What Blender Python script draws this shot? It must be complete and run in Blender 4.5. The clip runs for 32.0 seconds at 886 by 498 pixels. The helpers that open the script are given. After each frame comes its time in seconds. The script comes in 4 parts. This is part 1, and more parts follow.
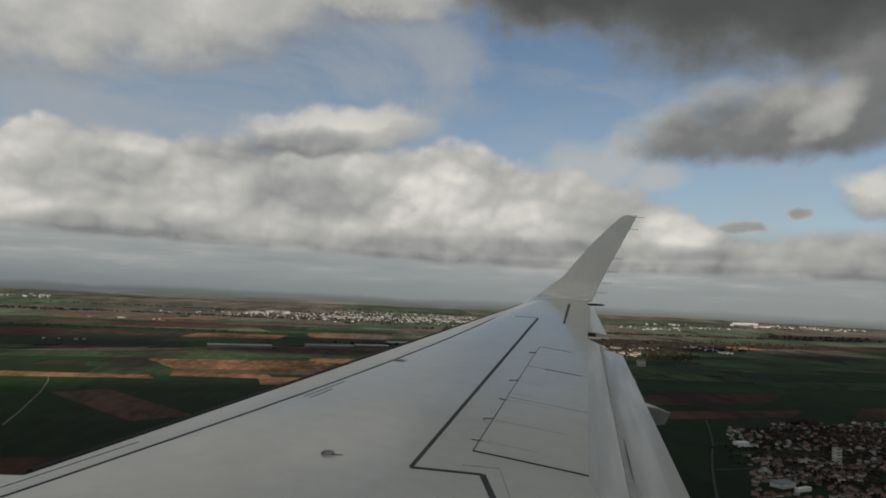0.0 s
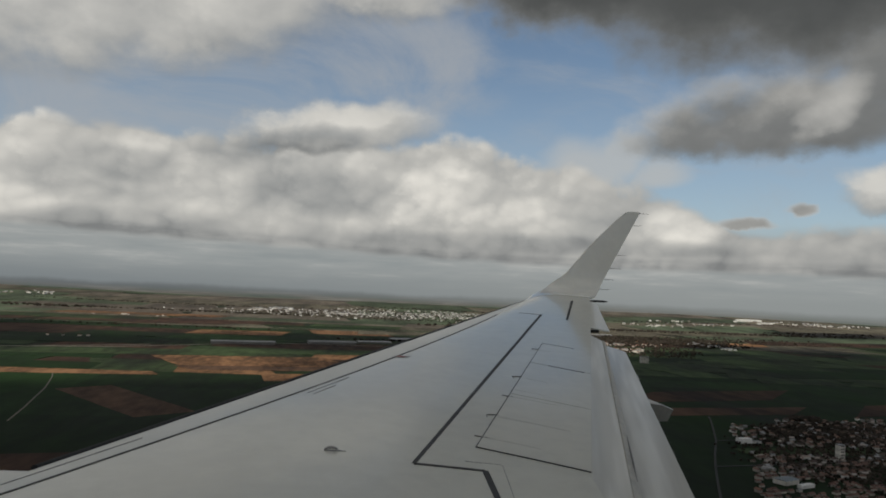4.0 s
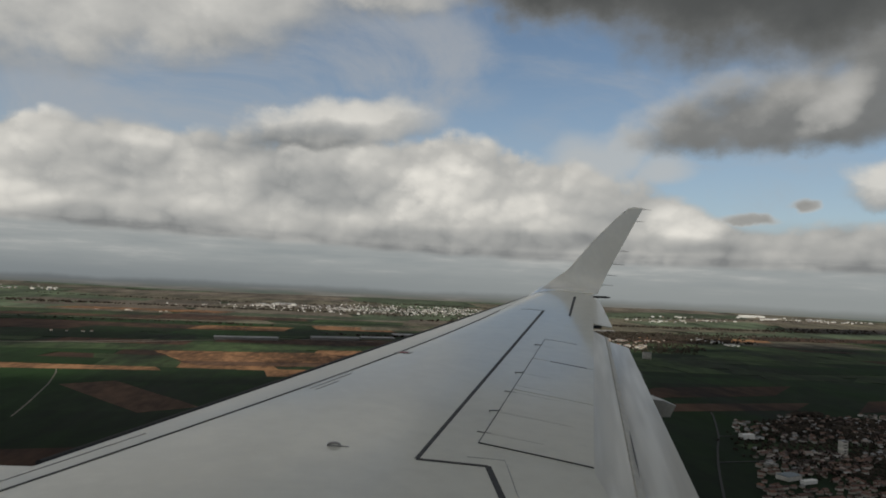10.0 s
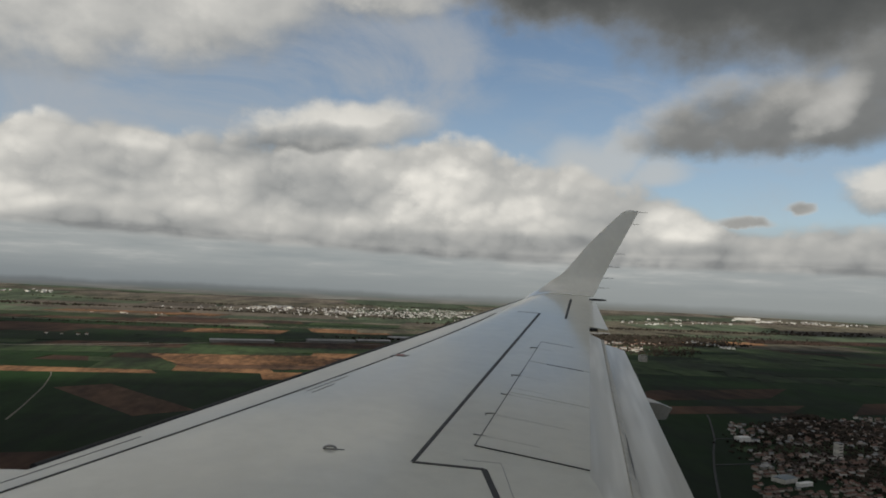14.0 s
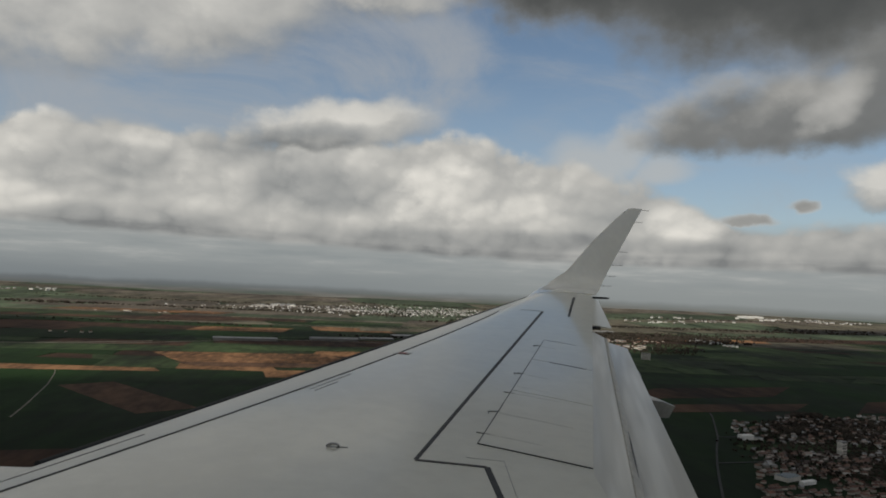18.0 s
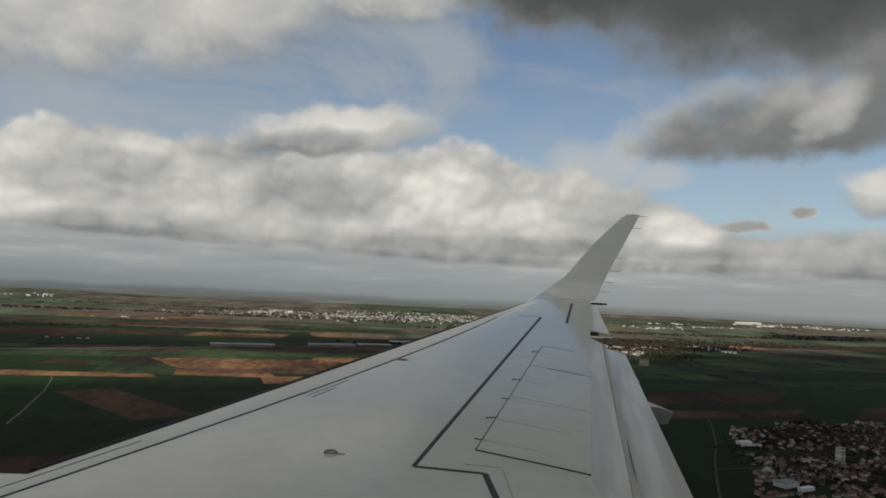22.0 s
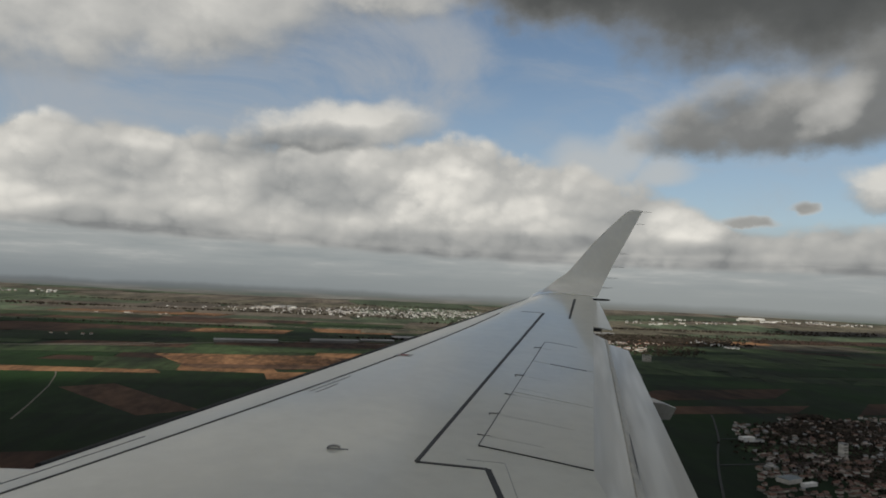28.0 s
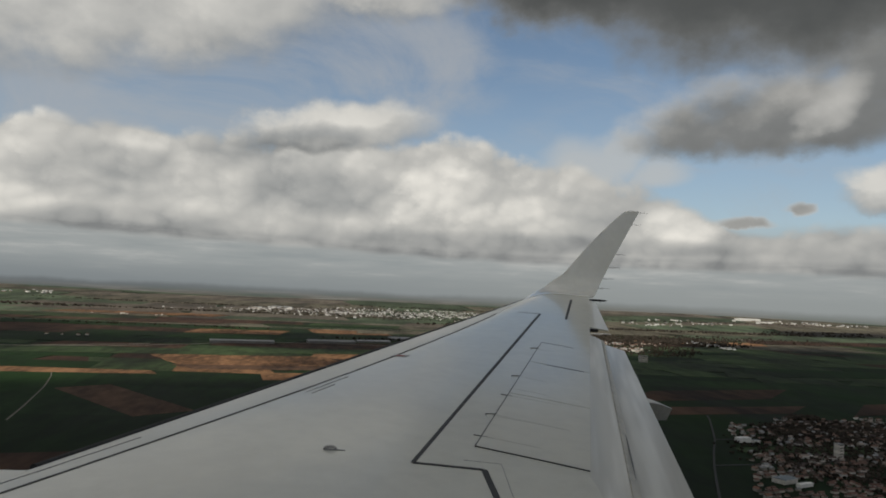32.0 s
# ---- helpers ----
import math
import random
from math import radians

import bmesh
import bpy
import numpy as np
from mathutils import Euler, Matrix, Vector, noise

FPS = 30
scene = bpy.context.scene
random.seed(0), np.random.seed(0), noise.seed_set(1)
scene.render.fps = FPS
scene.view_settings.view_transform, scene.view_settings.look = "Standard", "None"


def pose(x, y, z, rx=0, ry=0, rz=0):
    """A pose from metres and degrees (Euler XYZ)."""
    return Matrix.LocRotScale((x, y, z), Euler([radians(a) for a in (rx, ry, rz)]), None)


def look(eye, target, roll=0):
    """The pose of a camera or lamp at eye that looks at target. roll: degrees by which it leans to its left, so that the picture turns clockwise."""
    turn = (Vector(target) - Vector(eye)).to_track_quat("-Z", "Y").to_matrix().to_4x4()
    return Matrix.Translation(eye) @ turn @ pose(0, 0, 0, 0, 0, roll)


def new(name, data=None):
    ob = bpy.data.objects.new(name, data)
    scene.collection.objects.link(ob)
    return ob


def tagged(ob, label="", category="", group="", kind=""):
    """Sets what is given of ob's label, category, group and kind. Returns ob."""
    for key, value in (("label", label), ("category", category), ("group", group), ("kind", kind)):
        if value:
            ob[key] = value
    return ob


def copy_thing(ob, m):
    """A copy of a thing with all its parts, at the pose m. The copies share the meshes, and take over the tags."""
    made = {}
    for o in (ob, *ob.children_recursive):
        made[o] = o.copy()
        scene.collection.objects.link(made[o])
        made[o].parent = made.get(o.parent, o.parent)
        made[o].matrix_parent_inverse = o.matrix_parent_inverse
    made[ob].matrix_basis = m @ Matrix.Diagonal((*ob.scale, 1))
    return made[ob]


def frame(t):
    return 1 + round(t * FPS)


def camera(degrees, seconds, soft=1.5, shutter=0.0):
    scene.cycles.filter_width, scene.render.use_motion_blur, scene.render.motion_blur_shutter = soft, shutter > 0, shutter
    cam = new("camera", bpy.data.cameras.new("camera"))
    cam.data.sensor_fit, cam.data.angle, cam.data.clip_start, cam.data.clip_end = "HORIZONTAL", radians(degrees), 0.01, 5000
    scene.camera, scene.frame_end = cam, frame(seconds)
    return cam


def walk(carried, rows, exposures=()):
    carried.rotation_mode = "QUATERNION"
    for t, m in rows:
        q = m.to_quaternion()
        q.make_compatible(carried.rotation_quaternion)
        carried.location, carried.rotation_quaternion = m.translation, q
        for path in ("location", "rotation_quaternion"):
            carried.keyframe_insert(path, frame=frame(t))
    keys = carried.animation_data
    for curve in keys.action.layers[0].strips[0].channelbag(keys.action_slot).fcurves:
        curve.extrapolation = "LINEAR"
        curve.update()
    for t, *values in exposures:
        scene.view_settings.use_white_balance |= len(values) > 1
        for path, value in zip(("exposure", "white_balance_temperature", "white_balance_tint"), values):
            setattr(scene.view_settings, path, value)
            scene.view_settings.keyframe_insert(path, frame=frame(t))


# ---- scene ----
# the camera sits at a cabin window and is held by hand: seconds, degrees aft of abeam, degrees up
EYE = 160.0
LEAN = 2.67
SWAY = [
    (0, 7.202, 3.188), (0.5, 7.132, 2.648), (1, 7.000, 2.380), (1.5, 7.000, 2.718), (2, 7.000, 2.718),
    (2.5, 6.868, 2.784), (3, 6.864, 2.916), (3.5, 7.000, 2.850), (5.5, 6.930, 3.250), (6, 7.132, 3.118),
    (6.5, 7.268, 2.850), (7, 7.202, 2.784), (7.5, 7.132, 2.582), (8, 7.000, 2.582), (8.5, 6.934, 2.784),
    (9, 6.864, 2.986), (9.5, 6.798, 2.512), (10, 6.798, 2.582), (10.5, 6.798, 2.780), (11, 6.934, 2.648),
    (11.5, 7.066, 2.718), (12, 7.202, 2.648), (12.5, 7.132, 2.982), (13, 7.132, 3.254), (13.5, 7.066, 2.784),
    (15.5, 7.202, 3.052), (16, 7.202, 3.118), (16.5, 7.202, 2.850), (17, 7.000, 2.446), (17.5, 6.930, 2.516),
    (18, 6.868, 2.648), (18.5, 6.930, 2.714), (19, 7.000, 2.850), (19.5, 7.132, 3.052), (20, 7.202, 2.718),
    (20.5, 7.202, 2.648), (21, 7.066, 2.784), (21.5, 7.066, 3.052), (22, 7.000, 3.118), (22.5, 7.000, 2.784),
    (23, 7.000, 2.920), (23.5, 6.934, 2.850), (24, 7.000, 2.920), (24.5, 6.934, 2.986), (25, 6.864, 3.254),
    (25.5, 7.000, 2.784), (27.5, 6.864, 2.714), (28, 6.798, 2.784), (28.5, 6.798, 2.850), (29, 6.934, 3.118),
    (29.5, 7.066, 3.188), (30, 7.000, 2.986), (30.5, 6.864, 2.714), (31, 6.864, 2.986), (31.5, 6.934, 3.188),
    (32, 7.066, 2.850),
]
cam = camera(62.0, 32.0, 1.8)


def view(aft, up):
    eye = Vector((0, 0, EYE))
    a, p = radians(aft), radians(up)
    return look(eye, eye + Vector((math.sin(a) * math.cos(p), math.cos(a) * math.cos(p), math.sin(p))), LEAN)


walk(cam, [(t, view(aft, up)) for t, aft, up in SWAY], [(0, -0.04, 6560, 8), (3, -0.02, 6560, 8), (6, 0.0, 6560, 8), (10, 0.02, 6560, 8), (12.5, 0.12, 6560, 8), (14, 0.10, 6560, 8), (16.5, -0.06, 6560, 8), (19, 0.0, 6560, 8), (24, 0.08, 6560, 8), (32, 0.06, 6560, 8)])

# ---- light: sun behind the camera's shoulder, broken cumulus sky ----
SUN_FROM = Vector((-0.45, -0.55, 0.70)).normalized()
sun_lamp = bpy.data.lights.new("sun", "SUN")
sun_lamp.energy, sun_lamp.angle, sun_lamp.color = 3.2, radians(2.2), (1.0, 0.93, 0.82)
sun = new("sun", sun_lamp)
sun.matrix_world = look((0, 0, 600), Vector((0, 0, 600)) - SUN_FROM)


class Nodes:
    """Short hand for node trees: values are numbers or sockets."""

    def __init__(self, tree):
        self.tree = tree

    def add(self, kind, **props):
        node = self.tree.nodes.new(kind)
        for key, value in props.items():
            setattr(node, key, value)
        return node

    def put(self, socket, value):
        if isinstance(value, bpy.types.NodeSocket):
            self.tree.links.new(value, socket)
        else:
            socket.default_value = value

    def math(self, op, a, b=0.0, c=0.0, clamp=False):
        node = self.add("ShaderNodeMath", operation=op, use_clamp=clamp)
        for socket, value in zip(node.inputs, (a, b, c)):
            self.put(socket, value)
        return node.outputs[0]

    def smooth(self, x, lo, hi, out0=0.0, out1=1.0):
        node = self.add("ShaderNodeMapRange", interpolation_type="SMOOTHSTEP")
        for socket, value in zip(node.inputs, (x, lo, hi, out0, out1)):
            self.put(socket, value)
        return node.outputs[0]

    def linear(self, x, lo, hi, out0=0.0, out1=1.0):
        node = self.add("ShaderNodeMapRange")
        for socket, value in zip(node.inputs, (x, lo, hi, out0, out1)):
            self.put(socket, value)
        return node.outputs[0]

    def xyz(self, x, y, z=0.0):
        node = self.add("ShaderNodeCombineXYZ")
        for socket, value in zip(node.inputs, (x, y, z)):
            self.put(socket, value)
        return node.outputs[0]

    def noise(self, vector, scale, detail=4.0, rough=0.55, warp=0.0):
        node = self.add("ShaderNodeTexNoise")
        self.put(node.inputs["Vector"], vector)
        node.inputs["Scale"].default_value, node.inputs["Detail"].default_value = scale, detail
        node.inputs["Roughness"].default_value, node.inputs["Distortion"].default_value = rough, warp
        return node.outputs["Fac"]

    def ramp(self, x, stops, mode="LINEAR"):
        node = self.add("ShaderNodeValToRGB")
        node.color_ramp.interpolation = mode
        while len(node.color_ramp.elements) < len(stops):
            node.color_ramp.elements.new(0.5)
        for el, (at, colour) in zip(node.color_ramp.elements, stops):
            el.position = at
            el.color = (*colour, 1) if not isinstance(colour, float) else (colour, colour, colour, 1)
        self.put(node.inputs[0], x)
        return node.outputs[0]

    def mix(self, fac, a, b, blend="MIX"):
        node = self.add("ShaderNodeMix", data_type="RGBA", blend_type=blend)
        self.put(node.inputs[0], fac)
        for socket, value in ((node.inputs[6], a), (node.inputs[7], b)):
            self.put(socket, (*value, 1) if isinstance(value, tuple) else value)
        return node.outputs[2]


def ellipse(n, u, v, u0, v0, a, b, slope=0.0):
    """1 at the middle of a cloud's oval, 0 on its rim; flatter below, and leaning by slope."""
    off = n.math("SUBTRACT", u, u0)
    du = n.math("DIVIDE", off, a)
    dv = n.math("DIVIDE", n.math("SUBTRACT", n.math("SUBTRACT", v, v0), n.math("MULTIPLY", off, slope)), b)
    dv = n.math("MAXIMUM", dv, n.math("MULTIPLY", dv, -1.5))
    r = n.math("ADD", n.math("MULTIPLY", du, du), n.math("MULTIPLY", dv, dv))
    return n.math("MAXIMUM", n.math("SUBTRACT", 1.0, r), -1.5)


def ovals(n, u, v, *shapes):
    best = ellipse(n, u, v, *shapes[0])
    for e in shapes[1:]:
        best = n.math("MAXIMUM", best, ellipse(n, u, v, *e))
    return best


def density_group():
    """Cloud thickness at an azimuth and elevation: a far bank, lit clouds above it, shaded clouds nearer, a dark deck, and their relief."""
    g = bpy.data.node_groups.new("cloud_density", "ShaderNodeTree")
    for name in ("u", "v"):
        g.interface.new_socket(name, in_out="INPUT", socket_type="NodeSocketFloat")
    for name in ("bank", "lit", "shaded", "deck", "relief", "crown"):
        g.interface.new_socket(name, in_out="OUTPUT", socket_type="NodeSocketFloat")
    n = Nodes(g)
    inp, out = n.add("NodeGroupInput"), n.add("NodeGroupOutput")
    u, v = inp.outputs[0], inp.outputs[1]
    puff = n.math("SUBTRACT", n.noise(n.xyz(u, n.math("MULTIPLY", v, 1.4), 0.0), 8.0, 7.0, 0.5, 0.1), 0.5)
    fluff = n.math("SUBTRACT", n.noise(n.xyz(u, n.math("MULTIPLY", v, 1.2), 2.0), 26.0, 5.0, 0.55), 0.5)
    bend = n.math("ADD", n.math("MULTIPLY", fluff, 0.040), n.math("MULTIPLY", puff, 0.03))
    heads = []
    for scale, shift in ((7.0, 0.3), (16.0, 5.3), (37.0, 9.1)):
        cell = n.add("ShaderNodeTexVoronoi", feature="SMOOTH_F1")
        n.put(cell.inputs["Vector"], n.xyz(n.math("ADD", u, bend), n.math("ADD", n.math("MULTIPLY", v, 1.35), n.math("MULTIPLY", bend, 0.8)), shift))
        for key, value in (("Scale", scale), ("Smoothness", 0.12), ("Detail", 0.0)):
            cell.inputs[key].default_value = value
        heads.append(n.math("SUBTRACT", 0.45, cell.outputs["Distance"]))
    lump = n.math("ADD", heads[0], n.math("ADD", n.math("MULTIPLY", heads[1], 0.45), n.math("MULTIPLY", heads[2], 0.2)))
    # height of the bank's crest along the skyline
    top = n.ramp(n.linear(u, -0.6, 0.8), [(0.0, 0.165), (0.13, 0.180), (0.215, 0.196), (0.255, 0.184), (0.33, 0.212), (0.42, 0.212), (0.49, 0.208), (0.55, 0.195), (0.60, 0.172), (0.655, 0.175), (0.72, 0.150), (0.76, 0.112), (0.84, 0.098), (1.0, 0.115)], "B_SPLINE")
    wave = n.math("SUBTRACT", n.noise(n.xyz(u, 0.0, 3.0), 5.0, 4.0), 0.5)
    base = n.math("ADD", n.linear(u, -0.45, 0.3, 0.048, 0.030), n.math("MULTIPLY", wave, 0.022))
    rise = n.math("ADD", n.math("DIVIDE", n.math("SUBTRACT", top, v), 0.040), n.math("ADD", n.math("MULTIPLY", puff, 1.2), n.math("ADD", n.math("MULTIPLY", lump, 1.1), n.math("MULTIPLY", fluff, 0.7))))
    foot = n.math("ADD", n.math("DIVIDE", n.math("SUBTRACT", v, base), 0.018), n.math("MULTIPLY", puff, 0.5))
    n.put(out.inputs[0], n.math("MINIMUM", rise, foot))
    rag = n.math("ADD", n.math("MULTIPLY", puff, 1.9), n.math("ADD", n.math("MULTIPLY", lump, 0.4), n.math("MULTIPLY", fluff, 0.5)))
    # outlines bulge and fray at two scales
    uw = n.math("ADD", u, n.math("ADD", n.math("MULTIPLY", puff, 0.10), n.math("MULTIPLY", fluff, 0.040)))
    swell = n.math("SUBTRACT", n.noise(n.xyz(u, n.math("MULTIPLY", v, 1.3), 6.0), 13.0, 6.0, 0.55), 0.5)
    vw = n.math("ADD", v, n.math("ADD", n.math("MULTIPLY", swell, 0.055), n.math("MULTIPLY", fluff, 0.016)))
    lit = ovals(n, uw, vw, (-0.30, 0.345, 0.40, 0.170, 0.20), (0.0, 0.395, 0.18, 0.085), (-0.035, 0.196, 0.150, 0.046, 0.16), (0.71, 0.128, 0.11, 0.046))
    n.put(out.inputs[1], n.math("ADD", lit, n.math("ADD", n.math("MULTIPLY", rag, 0.55), 0.02)))
    dark = ovals(n, uw, vw, (0.545, 0.215, 0.205, 0.066, 0.05), (0.70, 0.262, 0.14, 0.100))
    scrap = n.math("MULTIPLY", fluff, 0.035)
    dark = n.math("MAXIMUM", dark, ovals(n, n.math("ADD", u, scrap), n.math("ADD", v, n.math("MULTIPLY", scrap, 0.5)), (0.512, 0.094, 0.042, 0.012), (0.575, 0.112, 0.020, 0.012)))
    n.put(out.inputs[2], n.math("ADD", dark, n.math("MULTIPLY", rag, 0.36)))
    deck = ovals(n, uw, vw, (0.60, 0.490, 0.50, 0.352), (0.30, 0.44, 0.22, 0.17))
    n.put(out.inputs[3], n.math("ADD", deck, n.math("ADD", n.math("MULTIPLY", puff, 0.45), n.math("MULTIPLY", fluff, 0.15))))
    n.put(out.inputs[4], n.math("ADD", n.math("MULTIPLY", puff, 0.9), n.math("ADD", n.math("MULTIPLY", fluff, 0.26), n.math("ADD", n.math("MULTIPLY", heads[0], 1.5), n.math("ADD", n.math("MULTIPLY", heads[1], 0.5), n.math("MULTIPLY", heads[2], 0.08))))))
    n.put(out.inputs[5], n.math("ADD", n.math("MULTIPLY", heads[0], 0.50), n.math("ADD", n.math("MULTIPLY", heads[1], 0.42), n.math("MULTIPLY", heads[2], 0.26))))
    return g


world = bpy.data.worlds.new("sky")
scene.world = world
world.use_nodes = True
world.node_tree.nodes.clear()
n = Nodes(world.node_tree)
sky = n.add("ShaderNodeTexSky", sky_type="NISHITA", sun_disc=False)
sky.sun_elevation = math.asin(SUN_FROM.z)
sky.sun_rotation = math.atan2(SUN_FROM.x, SUN_FROM.y)
sky.altitude, sky.air_density, sky.dust_density, sky.ozone_density = 300, 1.0, 0.6, 2.0
way = n.add("ShaderNodeSeparateXYZ")
n.put(way.inputs[0], n.add("ShaderNodeTexCoord").outputs["Generated"])
az = n.math("ARCTAN2", way.outputs[0], way.outputs[1])
el = n.math("ARCSINE", way.outputs[2])
group = density_group()


def densities(du, dv):
    node = n.add("ShaderNodeGroup")
    node.node_tree = group
    n.put(node.inputs[0], n.math("ADD", az, du))
    n.put(node.inputs[1], n.math("ADD", el, dv))
    return node.outputs


here, sunward, above = densities(0.0, 0.0), densities(-0.006, 0.010), densities(-0.010, 0.030)
relief = n.math("SUBTRACT", here[4], sunward[4])
broad = n.math("SUBTRACT", here[4], above[4])
blue = n.mix(1.0, sky.outputs[0], (0.076, 0.077, 0.076), "MULTIPLY")
blue = n.mix(n.smooth(el, 0.36, 0.06, 0.08, 0.42), blue, (0.37, 0.44, 0.52))
veil = n.noise(n.xyz(az, n.math("MULTIPLY", el, 2.2), 7.0), 4.0, 8.0, 0.62, 0.8)
low_veil = n.smooth(ovals(n, az, el, (-0.16, 0.225, 0.40, 0.10, 0.08), (0.02, 0.30, 0.20, 0.08)), 0.0, 0.8)
veil = n.math("ADD", veil, n.math("MULTIPLY", low_veil, 0.24))
colour = n.mix(n.smooth(veil, 0.42, 0.88, 0.0, 0.74), blue, (0.37, 0.385, 0.41))
# the clouds beyond the part of the sky that is in view
beyond = n.math("MAXIMUM", n.smooth(el, 0.46, 0.60), n.smooth(n.math("ABSOLUTE", n.math("SUBTRACT", az, 0.12)), 0.75, 1.0))
cover = n.noise(n.xyz(way.outputs[0], way.outputs[1], n.math("MULTIPLY", way.outputs[2], 1.5)), 2.6, 8.0, 0.55, 0.2)
far_grey = n.ramp(n.noise(n.xyz(way.outputs[0], way.outputs[1], way.outputs[2]), 5.0, 6.0), [(0.3, (0.20, 0.20, 0.20)), (0.7, (0.54, 0.52, 0.49))])
colour = n.mix(n.math("MULTIPLY", beyond, n.smooth(cover, 0.38, 0.54)), colour, far_grey)
inside = n.math("SUBTRACT", 1.0, beyond)
WHITE = [(0.0, (0.205, 0.210, 0.213)), (0.28, (0.335, 0.335, 0.330)), (0.62, (0.50, 0.488, 0.465)), (1.0, (0.80, 0.765, 0.71))]
# a thin tower of vapour behind the bank's end
thin = n.math("ADD", ovals(n, az, el, (0.325, 0.170, 0.085, 0.058), (0.41, 0.155, 0.06, 0.035)), n.math("MULTIPLY", n.math("ADD", here[4], -0.15), 0.9))
colour = n.mix(n.smooth(thin, -0.1, 0.7, 0.0, 0.80), colour, (0.46, 0.47, 0.475))
# rain haze under the bank
streak = n.noise(n.xyz(az, n.math("MULTIPLY", el, 9.0), 1.0), 6.0, 7.0, 0.6)
haze = n.ramp(streak, [(0.32, (0.272, 0.294, 0.302)), (0.54, (0.325, 0.341, 0.344)), (0.72, (0.46, 0.462, 0.452))])
haze = n.mix(n.smooth(el, -0.012, 0.030), n.mix(n.smooth(az, -0.5, 0.6), (0.200, 0.222, 0.235), (0.27, 0.288, 0.290)), haze)
colour = n.mix(n.smooth(el, 0.045, 0.105, 1.0, 0.0), colour, haze)
# far bank: bright heads, grey hollows, a dark underside
patchy = n.math("SUBTRACT", n.noise(n.xyz(az, n.math("MULTIPLY", el, 1.6), 4.0), 6.0, 4.0, 0.5), 0.5)
glow = n.smooth(ovals(n, az, el, (0.13, 0.110, 0.15, 0.060), (-0.19, 0.105, 0.08, 0.045), (-0.42, 0.080, 0.07, 0.035), (0.05, 0.085, 0.10, 0.030), (0.43, 0.085, 0.06, 0.035)), -0.2, 0.9)
hollow = n.smooth(ovals(n, az, el, (-0.03, 0.110, 0.13, 0.045), (-0.30, 0.060, 0.16, 0.022), (0.25, 0.060, 0.30, 0.018), (-0.29, 0.130, 0.10, 0.030)), -0.2, 0.9)
tone = n.math("ADD", n.linear(el, 0.030, 0.075, 0.30, 0.60), n.math("ADD", n.math("MULTIPLY", relief, 0.50), n.math("ADD", n.math("MULTIPLY", n.math("ADD", here[5], 0.02), 0.62), n.math("MULTIPLY", patchy, 0.50))))
tone = n.math("ADD", tone, n.math("SUBTRACT", n.math("MULTIPLY", glow, 0.20), n.math("ADD", n.math("MULTIPLY", hollow, 0.19), n.smooth(az, 0.36, 0.52, 0.0, 0.14))), clamp=True)
under = n.math("ADD", n.linear(az, -0.45, 0.3, 0.057, 0.040), n.math("MULTIPLY", n.math("SUBTRACT", n.noise(n.xyz(az, 0.0, 3.0), 5.0, 4.0), 0.5), 0.022))
tone = n.math("SUBTRACT", tone, n.smooth(n.math("ABSOLUTE", n.math("SUBTRACT", el, under)), 0.002, 0.012, n.smooth(streak, 0.36, 0.58, 0.02, 0.15), 0.0), clamp=True)
colour = n.mix(n.math("MULTIPLY", inside, n.smooth(here[0], -0.05, 0.50, 0.0, 0.97)), colour, n.ramp(tone, WHITE))
# lit clouds above it
tone = n.math("ADD", n.math("ADD", n.smooth(here[1], 0.0, 1.0, 0.56, 0.74), n.linear(n.math("SUBTRACT", here[1], above[1]), -0.8, 0.8, -0.50, 0.24)), n.math("ADD", n.math("MULTIPLY", relief, 0.16), n.math("MULTIPLY", patchy, 0.4)), clamp=True)
belly = n.smooth(n.math("ADD", ellipse(n, az, el, -0.085, 0.178, 0.10, 0.026, 0.16), n.math("MULTIPLY", patchy, 0.8)), -0.2, 0.9, 0.0, 0.42)
tone = n.math("SUBTRACT", tone, n.math("ADD", belly, n.smooth(el, 0.27, 0.24, 0.0, 0.12)), clamp=True)
colour = n.mix(n.math("MULTIPLY", inside, n.smooth(here[1], -0.15, 0.70, 0.0, 0.94)), colour, n.ramp(tone, WHITE))
# shaded clouds, with a sunlit cleft between two of them
cleft = n.smooth(n.math("ADD", ellipse(n, n.math("ADD", az, n.math("MULTIPLY", patchy, 0.06)), n.math("ADD", el, n.math("MULTIPLY", broad, 0.02)), 0.605, 0.228, 0.038, 0.034, 0.7), n.math("ADD", n.math("MULTIPLY", patchy, 1.2), n.math("MULTIPLY", relief, 0.4))), -0.9, 1.3)
tone = n.math("ADD", n.smooth(here[2], 0.0, 0.9, 0.68, 0.47), n.math("ADD", n.linear(n.math("SUBTRACT", here[2], above[2]), -0.8, 0.8, -0.24, 0.16), n.math("MULTIPLY", relief, 0.25)))
tone = n.math("ADD", tone, n.math("MULTIPLY", cleft, 0.25), clamp=True)
GREY = [(0.0, (0.066, 0.068, 0.066)), (0.5, (0.19, 0.191, 0.188)), (1.0, (0.62, 0.60, 0.57))]
colour = n.mix(n.math("MULTIPLY", inside, n.smooth(here[2], -0.15, 0.75, 0.0, 0.97)), colour, n.ramp(tone, GREY))
# the dark deck overhead
tone = n.math("ADD", n.smooth(here[3], 0.0, 0.75, 0.52, 0.05), n.math("MULTIPLY", relief, 0.10), clamp=True)
colour = n.mix(n.math("MULTIPLY", inside, n.smooth(here[3], -0.10, 0.50, 0.0, 0.98)), colour, n.ramp(tone, GREY))
